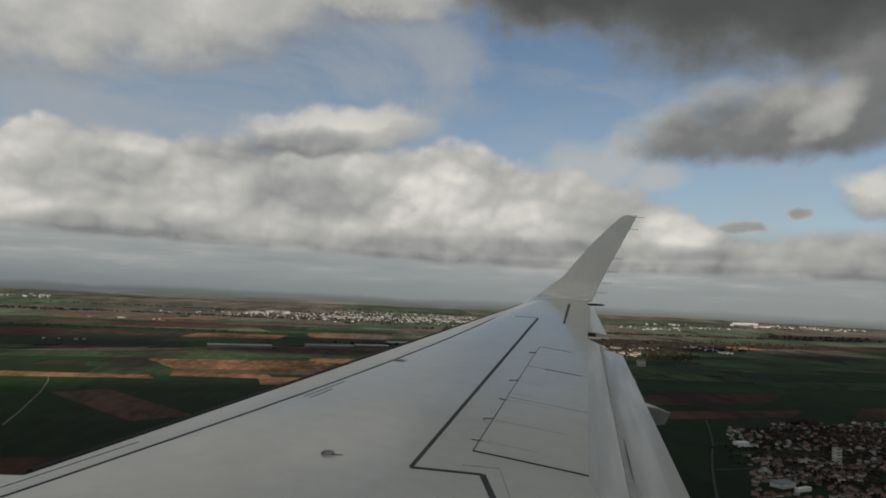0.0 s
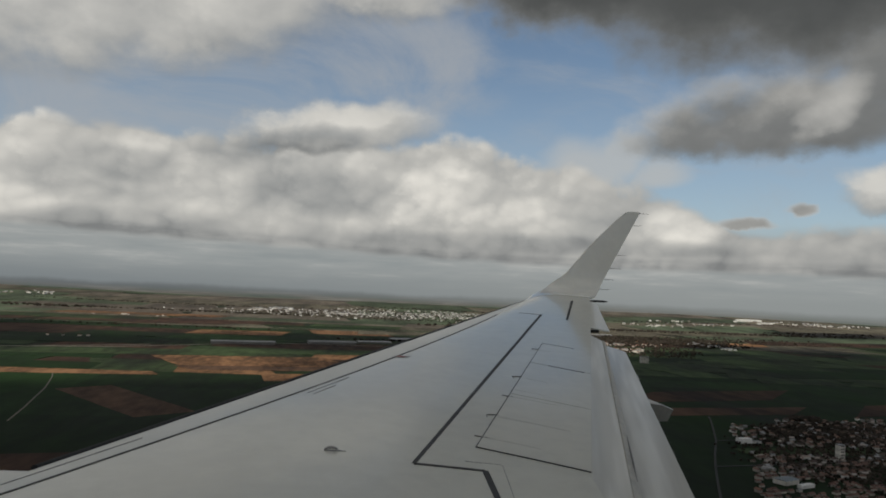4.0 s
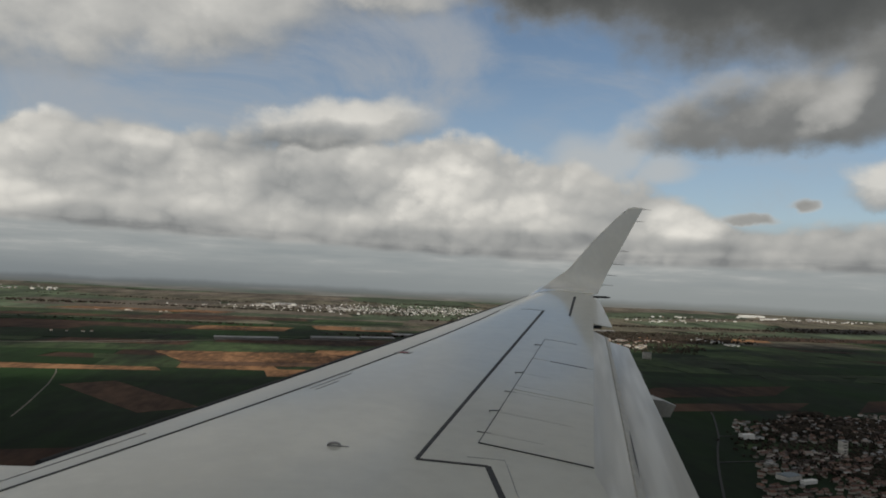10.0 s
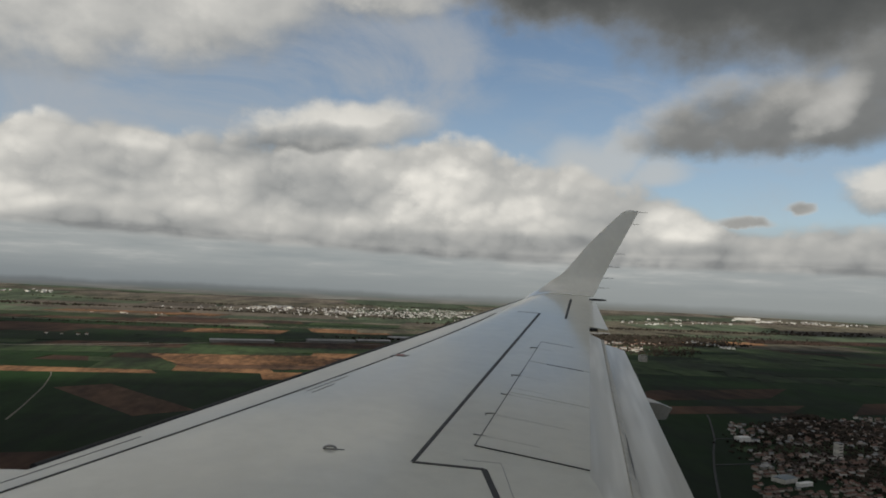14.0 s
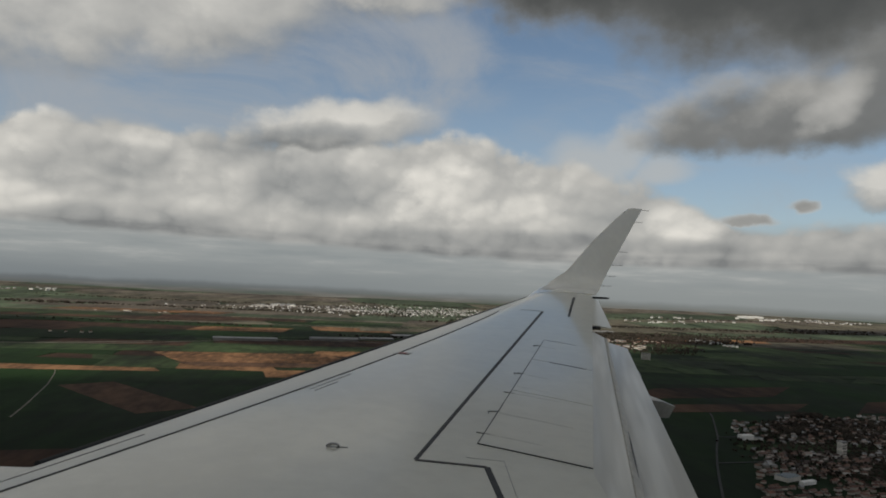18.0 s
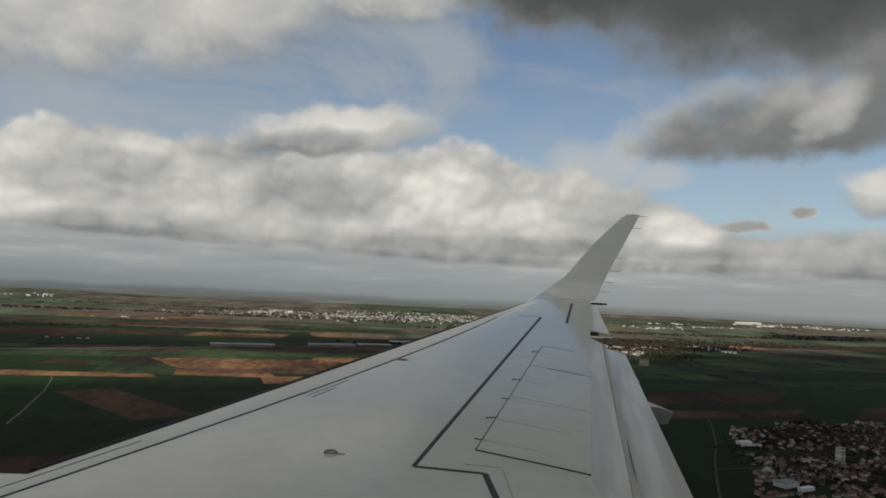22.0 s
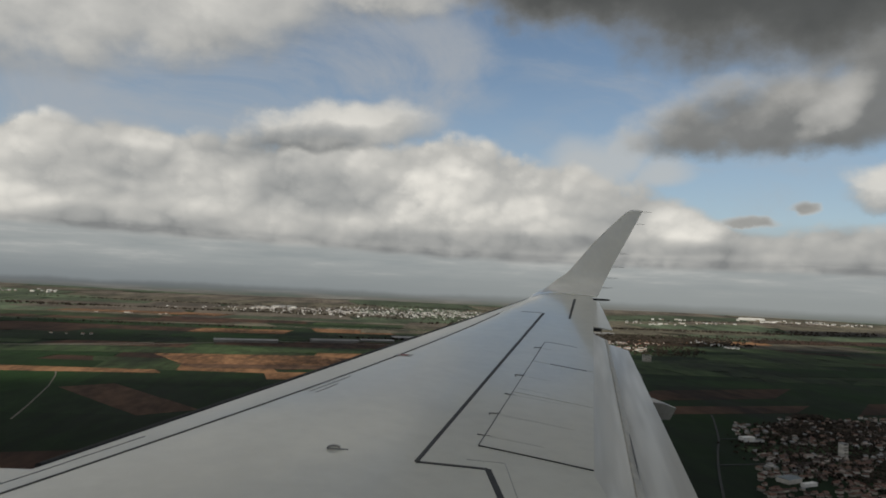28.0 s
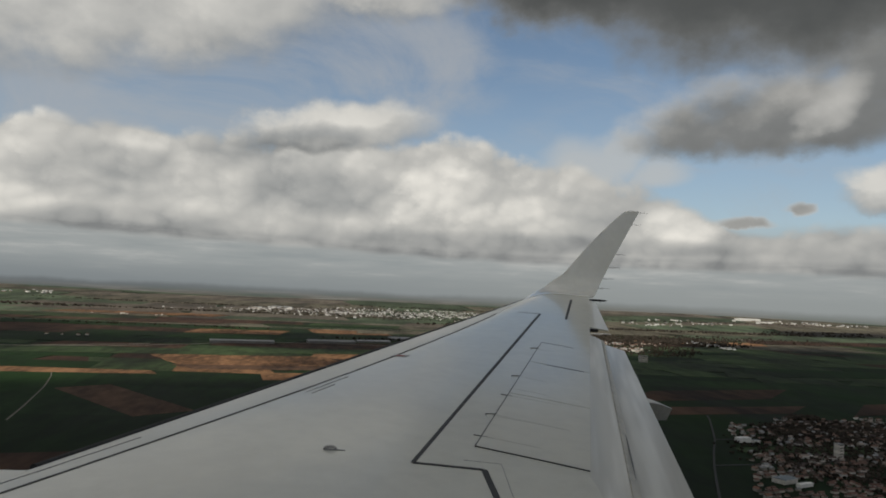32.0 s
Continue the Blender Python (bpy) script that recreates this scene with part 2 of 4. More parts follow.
# the hazy distance below the skyline
ridge = n.noise(n.xyz(az, 0.0, 5.0), 7.0, 5.0, 0.6)
skyline = n.linear(ridge, 0.3, 0.7, -0.016, -0.009)
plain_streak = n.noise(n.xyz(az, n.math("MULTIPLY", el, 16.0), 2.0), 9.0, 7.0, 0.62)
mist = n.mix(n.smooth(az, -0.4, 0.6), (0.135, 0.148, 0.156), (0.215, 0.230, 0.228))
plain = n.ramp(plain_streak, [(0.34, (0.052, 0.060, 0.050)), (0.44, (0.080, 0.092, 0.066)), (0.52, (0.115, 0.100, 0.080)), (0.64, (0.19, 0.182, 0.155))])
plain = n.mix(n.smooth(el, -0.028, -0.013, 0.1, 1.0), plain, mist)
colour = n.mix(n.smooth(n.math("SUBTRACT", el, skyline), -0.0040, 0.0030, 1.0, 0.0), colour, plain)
back = n.add("ShaderNodeBackground")
n.put(back.inputs[0], colour)
n.put(n.add("ShaderNodeOutputWorld").inputs[0], back.outputs[0])


# ---- materials ----
def surface(name, colour, rough=0.5, metal=0.0, vary=0.12, scale=3.0, fine=0.35, spec=0.5, coat=0.0, per_object=0.0, bump=0.0, stretch=(1, 1, 1), second=None, coat_rough=0.08, sweep=0.0):
    """A procedural surface: two scales of stain over a base colour, varied roughness, fine relief."""
    m = bpy.data.materials.new(name)
    m.use_nodes = True
    k = Nodes(m.node_tree)
    bsdf = m.node_tree.nodes["Principled BSDF"]
    co = k.add("ShaderNodeTexCoord").outputs["Object"]
    mapping = k.add("ShaderNodeMapping", vector_type="TEXTURE")
    k.put(mapping.inputs[0], co)
    mapping.inputs["Scale"].default_value = [1 / q for q in stretch]
    mapping.inputs["Rotation"].default_value = (0, 0, -radians(sweep))
    co = mapping.outputs[0]
    large, small = k.noise(co, scale, 5.0 if fine > 0.2 else 2.0, 0.6), k.noise(co, scale * 9.0, 4.0, 0.6)
    both = k.math("ADD", k.math("MULTIPLY", large, 1.0 - fine), k.math("MULTIPLY", small, fine))
    other = second or tuple(c * (1 - 2 * vary) for c in colour)
    light = tuple(min(1, c * (1 + vary)) for c in colour)
    c = k.mix(k.smooth(both, 0.36, 0.66), other, light)
    if per_object:
        rnd = k.add("ShaderNodeObjectInfo").outputs["Random"]
        c = k.mix(1.0, c, k.ramp(rnd, [(0.0, 1.0 - per_object), (1.0, 1.0 + per_object)]), "MULTIPLY")
    k.put(bsdf.inputs["Base Color"], c)
    k.put(bsdf.inputs["Roughness"], k.linear(large, 0.3, 0.7, rough * 0.85, min(1.0, rough * 1.15)))
    bsdf.inputs["Metallic"].default_value = metal
    bsdf.inputs["Specular IOR Level"].default_value = spec
    bsdf.inputs["Coat Weight"].default_value, bsdf.inputs["Coat Roughness"].default_value = coat, coat_rough
    if bump:
        b = k.add("ShaderNodeBump")
        b.inputs["Strength"].default_value, b.inputs["Distance"].default_value = 1.0, bump
        k.put(b.inputs["Height"], small)
        k.put(bsdf.inputs["Normal"], b.outputs[0])
    return m


PAINT = surface("wing_paint", (0.59, 0.582, 0.508), 0.36, vary=0.05, scale=0.8, coat=0.55, coat_rough=0.09)
PAINT_SLAT = surface("slat_paint", (0.53, 0.52, 0.46), 0.36, vary=0.04, scale=1.5, coat=0.25, coat_rough=0.15)
PAINT_PANEL = surface("panel_paint", (0.60, 0.588, 0.513), 0.36, vary=0.05, scale=1.0, coat=0.55, coat_rough=0.09)
# light and dark streaks in the flap colour imitate reflections and curved shading
PAINT_FLAP = surface("flap_paint", (0.70, 0.69, 0.64), 0.34, vary=0.07, scale=2.2, coat=0.6, coat_rough=0.10, stretch=(2.2, 0.10, 1), second=(0.43, 0.415, 0.365), sweep=16.5, fine=0.06)
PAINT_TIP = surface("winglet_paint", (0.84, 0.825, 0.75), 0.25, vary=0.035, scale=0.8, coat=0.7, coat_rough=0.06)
# near black for sealant lines, also for painted shade and dark reflection
SEAL_AND_SHADE = surface("dark_sealant_and_shade", (0.018, 0.019, 0.02), 0.6, vary=0.3, scale=8)
BEIGE = surface("beige_band", (0.44, 0.42, 0.365), 0.45, vary=0.15, scale=3.0, stretch=(1, 0.4, 1))
GAP = surface("gap_shadow_seam", (0.15, 0.15, 0.145), 0.7, vary=0.2, scale=8)
STEEL = surface("bare_steel", (0.32, 0.31, 0.30), 0.4, metal=0.8, vary=0.2, scale=12)
RED = surface("red_marking", (0.24, 0.035, 0.03), 0.5, vary=0.2, scale=20)
STAIN = surface("thin_grime", (0.535, 0.522, 0.450), 0.40, vary=0.10, scale=14, coat=0.5)
DIRT = surface("worn_marking", (0.30, 0.30, 0.29), 0.5, vary=0.2, scale=20)
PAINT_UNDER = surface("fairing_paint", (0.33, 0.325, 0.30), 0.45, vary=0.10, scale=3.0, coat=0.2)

CROP = {
    "dark_green": surface("winter_wheat", (0.0105, 0.026, 0.007), 0.9, vary=0.3, scale=0.003, spec=0.10, per_object=0.25, stretch=(1.6, 0.5, 1)),
    "green": surface("young_crop", (0.038, 0.058, 0.025), 0.9, vary=0.4, scale=0.003, spec=0.10, per_object=0.25, stretch=(1.6, 0.5, 1)),
    "brown": surface("ploughed_soil", (0.054, 0.031, 0.021), 0.95, vary=0.4, scale=0.003, spec=0.10, per_object=0.25, stretch=(1.6, 0.5, 1)),
    "tan": surface("dry_soil", (0.185, 0.100, 0.052), 0.95, vary=0.4, scale=0.006, spec=0.10, per_object=0.2, stretch=(1.6, 0.5, 1)),
    "clay": surface("ploughed_clay", (0.088, 0.052, 0.034), 0.95, vary=0.3, scale=0.006, spec=0.10, per_object=0.2, stretch=(1.6, 0.5, 1)),
    # these three carry distance haze in the colour: paler and greyer
    "pasture": surface("hazed_far_green", (0.066, 0.086, 0.054), 0.95, vary=0.3, scale=0.004, spec=0.10, per_object=0.25, stretch=(1.6, 0.5, 1)),
    "bare": surface("hazed_far_brown", (0.100, 0.086, 0.070), 0.95, vary=0.3, scale=0.004, spec=0.10, per_object=0.25, stretch=(1.6, 0.5, 1)),
    "grey": surface("hazed_stubble", (0.105, 0.095, 0.070), 0.95, vary=0.35, scale=0.006, spec=0.10, per_object=0.2, stretch=(1.6, 0.5, 1)),
}
GRASS = surface("rough_grass", (0.013, 0.024, 0.010), 0.95, vary=0.3, scale=0.004, spec=0.10)
ROAD = surface("road_gravel", (0.16, 0.14, 0.11), 0.9, vary=0.2, scale=0.05)
WOOD = surface("bare_trees", (0.050, 0.042, 0.034), 0.95, vary=0.35, scale=0.03, spec=0.05)
PLASTER = surface("pale_render_wall", (0.55, 0.52, 0.47), 0.85, vary=0.1, scale=0.3, per_object=0.25)
ROOF_TILE = surface("clay_roof", (0.17, 0.085, 0.06), 0.85, vary=0.2, scale=0.4, per_object=0.4)
ROOF_RED = surface("red_clay_roof", (0.125, 0.070, 0.054), 0.85, vary=0.25, scale=0.4, per_object=0.5)
ROOF_BLUE = surface("blue_grey_sheet_roof", (0.15, 0.18, 0.20), 0.6, vary=0.12, scale=0.08)
WHITE_WALL = surface("white_render_wall", (0.72, 0.71, 0.68), 0.8, vary=0.08, scale=0.2)
VILLAGE_WALL = surface("weathered_cream_wall", (0.36, 0.33, 0.285), 0.85, vary=0.15, scale=0.3, per_object=0.4)
STREET = surface("worn_asphalt", (0.020, 0.021, 0.020), 0.9, vary=0.2, scale=0.05)
ROOF_GREY = surface("grey_sheet_roof", (0.25, 0.25, 0.25), 0.7, vary=0.15, scale=0.05, per_object=0.3)
PLASTER_FAR = surface("pale_town_wall", (0.5, 0.47, 0.42), 0.85, vary=0.1, scale=0.3)
k = Nodes(PLASTER_FAR.node_tree)
shuffle = k.ramp(k.add("ShaderNodeNewGeometry").outputs["Random Per Island"], [(0.0, (0.10, 0.08, 0.065)), (0.32, (0.26, 0.22, 0.18)), (0.5, (0.62, 0.60, 0.56)), (1.0, (0.88, 0.87, 0.85))])
k.put(PLASTER_FAR.node_tree.nodes["Principled BSDF"].inputs["Base Color"], shuffle)
PLASTER_MASS = surface("cream_village_wall", (0.5, 0.47, 0.42), 0.85, vary=0.1, scale=0.3)
ROOF_MASS = surface("brown_village_roof", (0.1, 0.06, 0.05), 0.85, vary=0.2, scale=0.4)
for mat, stops in ((PLASTER_MASS, [(0.0, (0.10, 0.09, 0.075)), (0.6, (0.30, 0.28, 0.245)), (0.9, (0.46, 0.44, 0.40)), (1.0, (0.75, 0.73, 0.70))]), (ROOF_MASS, [(0.0, (0.045, 0.036, 0.034)), (0.5, (0.115, 0.066, 0.050)), (0.85, (0.17, 0.105, 0.08)), (1.0, (0.34, 0.31, 0.28))])):
    k = Nodes(mat.node_tree)
    k.put(mat.node_tree.nodes["Principled BSDF"].inputs["Base Color"], k.ramp(k.add("ShaderNodeNewGeometry").outputs["Random Per Island"], stops))
CLOUD = bpy.data.materials.new("cloud_vapour")
CLOUD.use_nodes = True
k = Nodes(CLOUD.node_tree)
CLOUD.node_tree.nodes.clear()
through_light, lit_side = k.add("ShaderNodeBsdfTranslucent"), k.add("ShaderNodeBsdfDiffuse")
through_light.inputs[0].default_value = lit_side.inputs[0].default_value = (0.8, 0.8, 0.8, 1)
both = k.add("ShaderNodeMixShader")
both.inputs[0].default_value = 0.5
k.put(both.inputs[1], through_light.outputs[0])
k.put(both.inputs[2], lit_side.outputs[0])
k.put(k.add("ShaderNodeOutputMaterial").inputs[0], both.outputs[0])


# ---- mesh helpers ----
def part(name, bm, material, parent=None, label="", smooth=False):
    """Links a bmesh as one mesh object, under a thing where one is given."""
    bmesh.ops.recalc_face_normals(bm, faces=bm.faces)
    me = bpy.data.meshes.new(name)
    bm.to_mesh(me)
    bm.free()
    me.materials.append(material)
    if smooth:
        for p in me.polygons:
            p.use_smooth = True
        me.set_sharp_from_angle(angle=radians(40))
    ob = new(name, me)
    ob.parent = parent
    if label:
        tagged(ob, label)
    return ob


def sheet(bm, grid, close=False):
    """Faces between rows of points."""
    rows = [[bm.verts.new(p) for p in row] for row in grid]
    for a, b in zip(rows, rows[1:]):
        m = len(a)
        for i in range(m if close else m - 1):
            bm.faces.new((a[i], a[(i + 1) % m], b[(i + 1) % m], b[i]))
    return rows


def loft(bm, rings):
    """A closed skin over closed rings, with end caps."""
    rows = sheet(bm, rings, True)
    bm.faces.new(rows[0])
    bm.faces.new(rows[-1][::-1])


def box(bm, x0, x1, y0, y1, z0, z1):
    v = [bm.verts.new((x, y, z)) for z in (z0, z1) for y in (y0, y1) for x in (x0, x1)]
    for f in ((0, 2, 3, 1), (4, 5, 7, 6), (0, 1, 5, 4), (2, 6, 7, 3), (0, 4, 6, 2), (1, 3, 7, 5)):
        bm.faces.new([v[i] for i in f])


def lerp(a, b, s):
    return a + (b - a) * s


# ---- the wing: x aft, y outboard, z up ----
def le_x(y):
    return -1.44 + 0.518 * (y - 3.78)


def te_x(y):
    return 1.265 + 0.328 * (y - 3.66)


def chord_z(y):
    return EYE - 1.33 + 0.102 * y


def half_thick(c):
    c = min(1.0, max(0.0, c))
    return 0.2969 * math.sqrt(c) - 0.126 * c - 0.3516 * c * c + 0.2843 * c ** 3 - 0.1015 * c ** 4


THICK = 0.30


def top_z(x, y):
    ch = te_x(y) - le_x(y)
    c = min(1.0, max(0.0, (x - le_x(y)) / ch))
    return chord_z(y) + ch * THICK * half_thick(c) - (0.0105 * y - 0.013) * (1 - c) ** 5


def low_z(x, y):
    ch = te_x(y) - le_x(y)
    c = (x - le_x(y)) / ch
    return chord_z(y) - ch * 0.5 * half_thick(c) - 0.03 * min(1.0, c * 8) - (0.0105 * y - 0.013) * (1 - c) ** 5


def slat_x(y):
    return -1.39 + 0.618 * (y - 3.28) - 0.0142 * (y - 3.28) ** 2


Y_IN, Y_OUT = -0.6, 12.2
wing = tagged(new("aircraft_wing"), "pale grey painted airliner wing with upturned winglet and lowered flap", "aircraft wing")
SPAN = [lerp(Y_IN, Y_OUT, i / 76) for i in range(77)]


def nose_share(y):
    return (slat_x(y) - le_x(y)) / (te_x(y) - le_x(y))


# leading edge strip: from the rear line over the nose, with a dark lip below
for name, material, label, upper in (("leading_edge", PAINT_SLAT, "pale leading edge strip", True), ("leading_edge_lip", SEAL_AND_SHADE, "lower lip of the leading edge, coloured dark for its ground reflection", False)):
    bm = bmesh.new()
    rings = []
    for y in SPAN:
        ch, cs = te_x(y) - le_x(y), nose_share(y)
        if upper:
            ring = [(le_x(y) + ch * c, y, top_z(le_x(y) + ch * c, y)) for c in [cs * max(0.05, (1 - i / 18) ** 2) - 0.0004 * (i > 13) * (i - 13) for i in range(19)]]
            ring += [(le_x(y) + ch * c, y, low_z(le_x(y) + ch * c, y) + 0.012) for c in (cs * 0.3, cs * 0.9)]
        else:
            # the lip's dark colour paints in the nose's reflection of the ground
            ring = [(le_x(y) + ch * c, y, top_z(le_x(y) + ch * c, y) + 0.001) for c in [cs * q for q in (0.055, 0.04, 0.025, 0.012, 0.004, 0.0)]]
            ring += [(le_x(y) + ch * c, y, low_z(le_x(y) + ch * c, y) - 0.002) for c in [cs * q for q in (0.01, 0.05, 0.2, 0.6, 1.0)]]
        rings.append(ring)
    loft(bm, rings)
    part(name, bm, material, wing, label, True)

# black bead added along the nose, carrying the dark edge further forward
bm = bmesh.new()
loft(bm, [[(le_x(y) - 0.010 + 0.017 * math.cos(t), y, top_z(le_x(y) + 0.004, y) + 0.006 + 0.017 * math.sin(t)) for t in [2 * math.pi * j / 8 for j in range(8)]] for y in SPAN if y > 3.7])
part("nose_bead", bm, SEAL_AND_SHADE, wing, "black bead along the leading edge", True)

# main skin behind it
bm = bmesh.new()
rings = []
for y in SPAN:
    x0, x1 = slat_x(y) + 0.006, te_x(y)
    xs = [lerp(x0, x1, i / 30) for i in range(31)]
    ring = [(x, y, top_z(x, y)) for x in xs]
    ring += [(x, y, min(low_z(x, y), top_z(x, y) - 0.03)) for x in xs[::-5]]
    rings.append(ring)
loft(bm, rings)
part("wing_skin", bm, PAINT, wing, "", True)


def strip(points, width, lift, material, name, label="", taper=1.0, parent=None):
    """A flat strip that follows the upper skin along a line of plan points."""
    bm = bmesh.new()
    fine = []
    for (ax, ay), (bx, by) in zip(points, points[1:]):
        m = max(2, int(math.hypot(bx - ax, by - ay) / 0.12))
        fine += [(lerp(ax, bx, i / m), lerp(ay, by, i / m)) for i in range(m)]
    fine.append(points[-1])
    left, right = [], []
    for i, (x, y) in enumerate(fine):
        ax, ay = fine[max(0, i - 1)]
        bx, by = fine[min(len(fine) - 1, i + 1)]
        w = width * lerp(1, taper, i / (len(fine) - 1)) / 2
        d = math.hypot(bx - ax, by - ay) or 1
        nx, ny = -(by - ay) / d * w, (bx - ax) / d * w
        left.append((x + nx, y + ny, top_z(x + nx, y + ny) + lift))
        right.append((x - nx, y - ny, top_z(x - nx, y - ny) + lift))
    deep = [[(x, y, z - lift - 0.004) for x, y, z in row] for row in (left, right)]
    sheet(bm, [deep[0], left, right, deep[1]])
    return part(name, bm, material, parent or wing, label, True)


def plate(corners, lift, material, name, label="", parent=None):
    """A panel that lies on the upper skin between four plan corners, with its own edge."""
    (ax, ay), (bx, by), (cx, cy), (dx, dy) = corners
    bm = bmesh.new()
    m, k2 = 14, 8
    grid = []
    for i in range(m + 1):
        s = i / m
        row = []
        for j in range(k2 + 1):
            r = j / k2
            x = lerp(lerp(ax, bx, s), lerp(dx, cx, s), r)
            y = lerp(lerp(ay, by, s), lerp(dy, cy, s), r)
            row.append((x, y, top_z(x, y) + lift))
        grid.append(row)
    rows = sheet(bm, grid)
    rim = rows[0] + [r[-1] for r in rows[1:]] + rows[-1][-2::-1] + [r[0] for r in rows[-2:0:-1]]
    low = [bm.verts.new((v.co.x, v.co.y, v.co.z - lift - 0.01)) for v in rim]
    rim = [bm.verts.new(v.co) for v in rim]
    for i in range(len(rim)):
        j = (i + 1) % len(rim)
        bm.faces.new((rim[i], rim[j], low[j], low[i]))
    ob = part(name, bm, material, parent or wing, label)
    for p in ob.data.polygons:
        p.use_smooth = abs(p.normal.z) > 0.9
    return ob


# dark walkway line, slat seam, panel seams
WALK = [(0.715, 2.9), (0.72, 3.70), (0.36, 3.735), (2.53, 9.60)]
strip(WALK[:2], 0.032, 0.003, SEAL_AND_SHADE, "walkway_line", "black walkway line")
strip(WALK[1:3], 0.022, 0.003, SEAL_AND_SHADE, "walkway_line", "black walkway line")
strip(WALK[2:], 0.021, 0.0032, SEAL_AND_SHADE, "walkway_line", "black walkway line", 1.5)
strip([(slat_x(lerp(2.3, 9.5, i / 12)) + 0.01, lerp(2.3, 9.5, i / 12)) for i in range(13)], 0.018, 0.0025, SEAL_AND_SHADE, "slat_seam", "dark seam behind the leading edge", 1.2)
strip([(slat_x(y) - 0.16, y) for y in (2.6, 3.1, 3.6, 4.1)], 0.012, 0.0025, DIRT, "slat_rub_strip")
strip([(2.79, 9.28), (3.55, 11.55)], 0.028, 0.003, SEAL_AND_SHADE, "tip_seam", "dark seam at the winglet root", 1.4)
strip([(2.24, 9.66), (2.53, 9.60)], 0.03, 0.003, DIRT, "tip_seam")
HINGE = ((0.73, 4.05), (1.99, 7.45))


def hinge(s):
    return lerp(HINGE[0][0], HINGE[1][0], s), lerp(HINGE[0][1], HINGE[1][1], s)


def rear(s):
    y = lerp(3.80, 7.22, s)
    return te_x(y) - 0.004, y


def across(s, r):
    (ax, ay), (bx, by) = hinge(s), rear(s)
    return lerp(ax, bx, r), lerp(ay, by, r)


SPOILERS = []
for s0, s1 in ((0.0, 0.36), (0.3615, 0.70), (0.7015, 1.0)):
    SPOILERS.append(plate((hinge(s0 + 0.003), hinge(s1), rear(s1), rear(s0 + 0.003)), 0.003, PAINT_PANEL, "spoiler", "grey spoiler panel lying flat"))
for k3, (s0, s1) in enumerate(((0.0, 0.36), (0.36, 0.70), (0.70, 1.0))):
    strip([hinge(lerp(s0, s1, s / 4)) for s in range(5)], 0.0075, 0.004, GAP, "hinge_seam", parent=SPOILERS[k3])
strip([across(0, r / 6) for r in range(7)], 0.010, 0.0045, SEAL_AND_SHADE, "end_seam", parent=SPOILERS[0])
strip([across(1, r / 6) for r in range(5)], 0.012, 0.0045, GAP, "end_seam", parent=SPOILERS[2])
strip([across(0.70, r) for r in (0.3, 0.5, 0.7, 0.9)], 0.018, 0.0045, SEAL_AND_SHADE, "end_seam", parent=SPOILERS[1])
# hinge brackets and short stains along the spoiler seam
for s, size in ((0.185, 0.055), (0.52, 0.06), (0.89, 0.06)):
    hx, hy = hinge(s)
    strip([(hx + 0.02, hy + 0.03), (hx - size, hy + 0.015)], 0.005, 0.005, GAP, "hinge_bracket", "small dark hinge bracket", parent=SPOILERS[0 if s < 0.36 else 1 if s < 0.7 else 2])
    strip([(hx - size, hy + 0.02), (hx - size - 0.008, hy - size * 0.7)], 0.0055, 0.005, GAP, "hinge_bracket", "small dark hinge bracket", parent=SPOILERS[0 if s < 0.36 else 1 if s < 0.7 else 2])
for s in (0.055, 0.34):
    hx, hy = hinge(s)
    strip([(hx - 0.045, hy + 0.01), (hx + 0.03, hy - 0.012)], 0.005, 0.0048, GAP, "seam_mark", parent=SPOILERS[0 if s < 0.36 else 1])
# grime drawn aft from the brackets and seams by the airflow
for s, r0, r1, width in ((0.055, 0.02, 0.55, 0.030), (0.185, 0.02, 0.80, 0.040), (0.34, 0.02, 0.60, 0.022), (0.40, 0.02, 0.45, 0.016), (0.52, 0.02, 0.40, 0.026), (0.89, 0.02, 0.30, 0.022)):
    strip([across(s, lerp(r0, r1, q / 5)) for q in range(6)], width, 0.0036, STAIN, "grime_streak", "faint grime streak behind a hinge", 0.25, SPOILERS[0 if s < 0.36 else 1 if s < 0.7 else 2])
# dotted inspection seam inside the corner of the walkway line
DOTTED = [(0.63, 3.82), (0.83, 3.805), (0.80, 3.38), (0.795, 3.0)]
for (ax, ay), (bx, by) in zip(DOTTED, DOTTED[1:]):
    m = max(3, int(math.hypot(bx - ax, by - ay) / 0.045))
    for i in range(m):
        s = (i + 0.5) / m
        x, y = lerp(ax, bx, s), lerp(ay, by, s)
        dx, dy = (bx - ax) / m * 0.44, (by - ay) / m * 0.44
        strip([(x - dx, y - dy), (x + dx, y + dy)], 0.0035, 0.0012, DIRT, "rivet_dash")
# faint stencil lines behind the leading edge, red marker
for i, (a, b) in enumerate((((-0.30, 5.08), (0.08, 5.78)), ((-0.25, 5.06), (0.02, 5.55)), ((-0.21, 5.02), (-0.07, 5.28)))):
    strip([a, b], 0.007, 0.003, DIRT, "stencil_line", "faint grey stencilled line")
marker = strip([(0.40, 6.44), (0.53, 6.38)], 0.09, 0.003, DIRT, "marker_plate", "small grey marker plate")
strip([(0.43, 6.425), (0.50, 6.392)], 0.055, 0.005, RED, "marker_spot", "small red marking", parent=marker)

# lifting ring on the upper skin
bm = bmesh.new()
rings = []
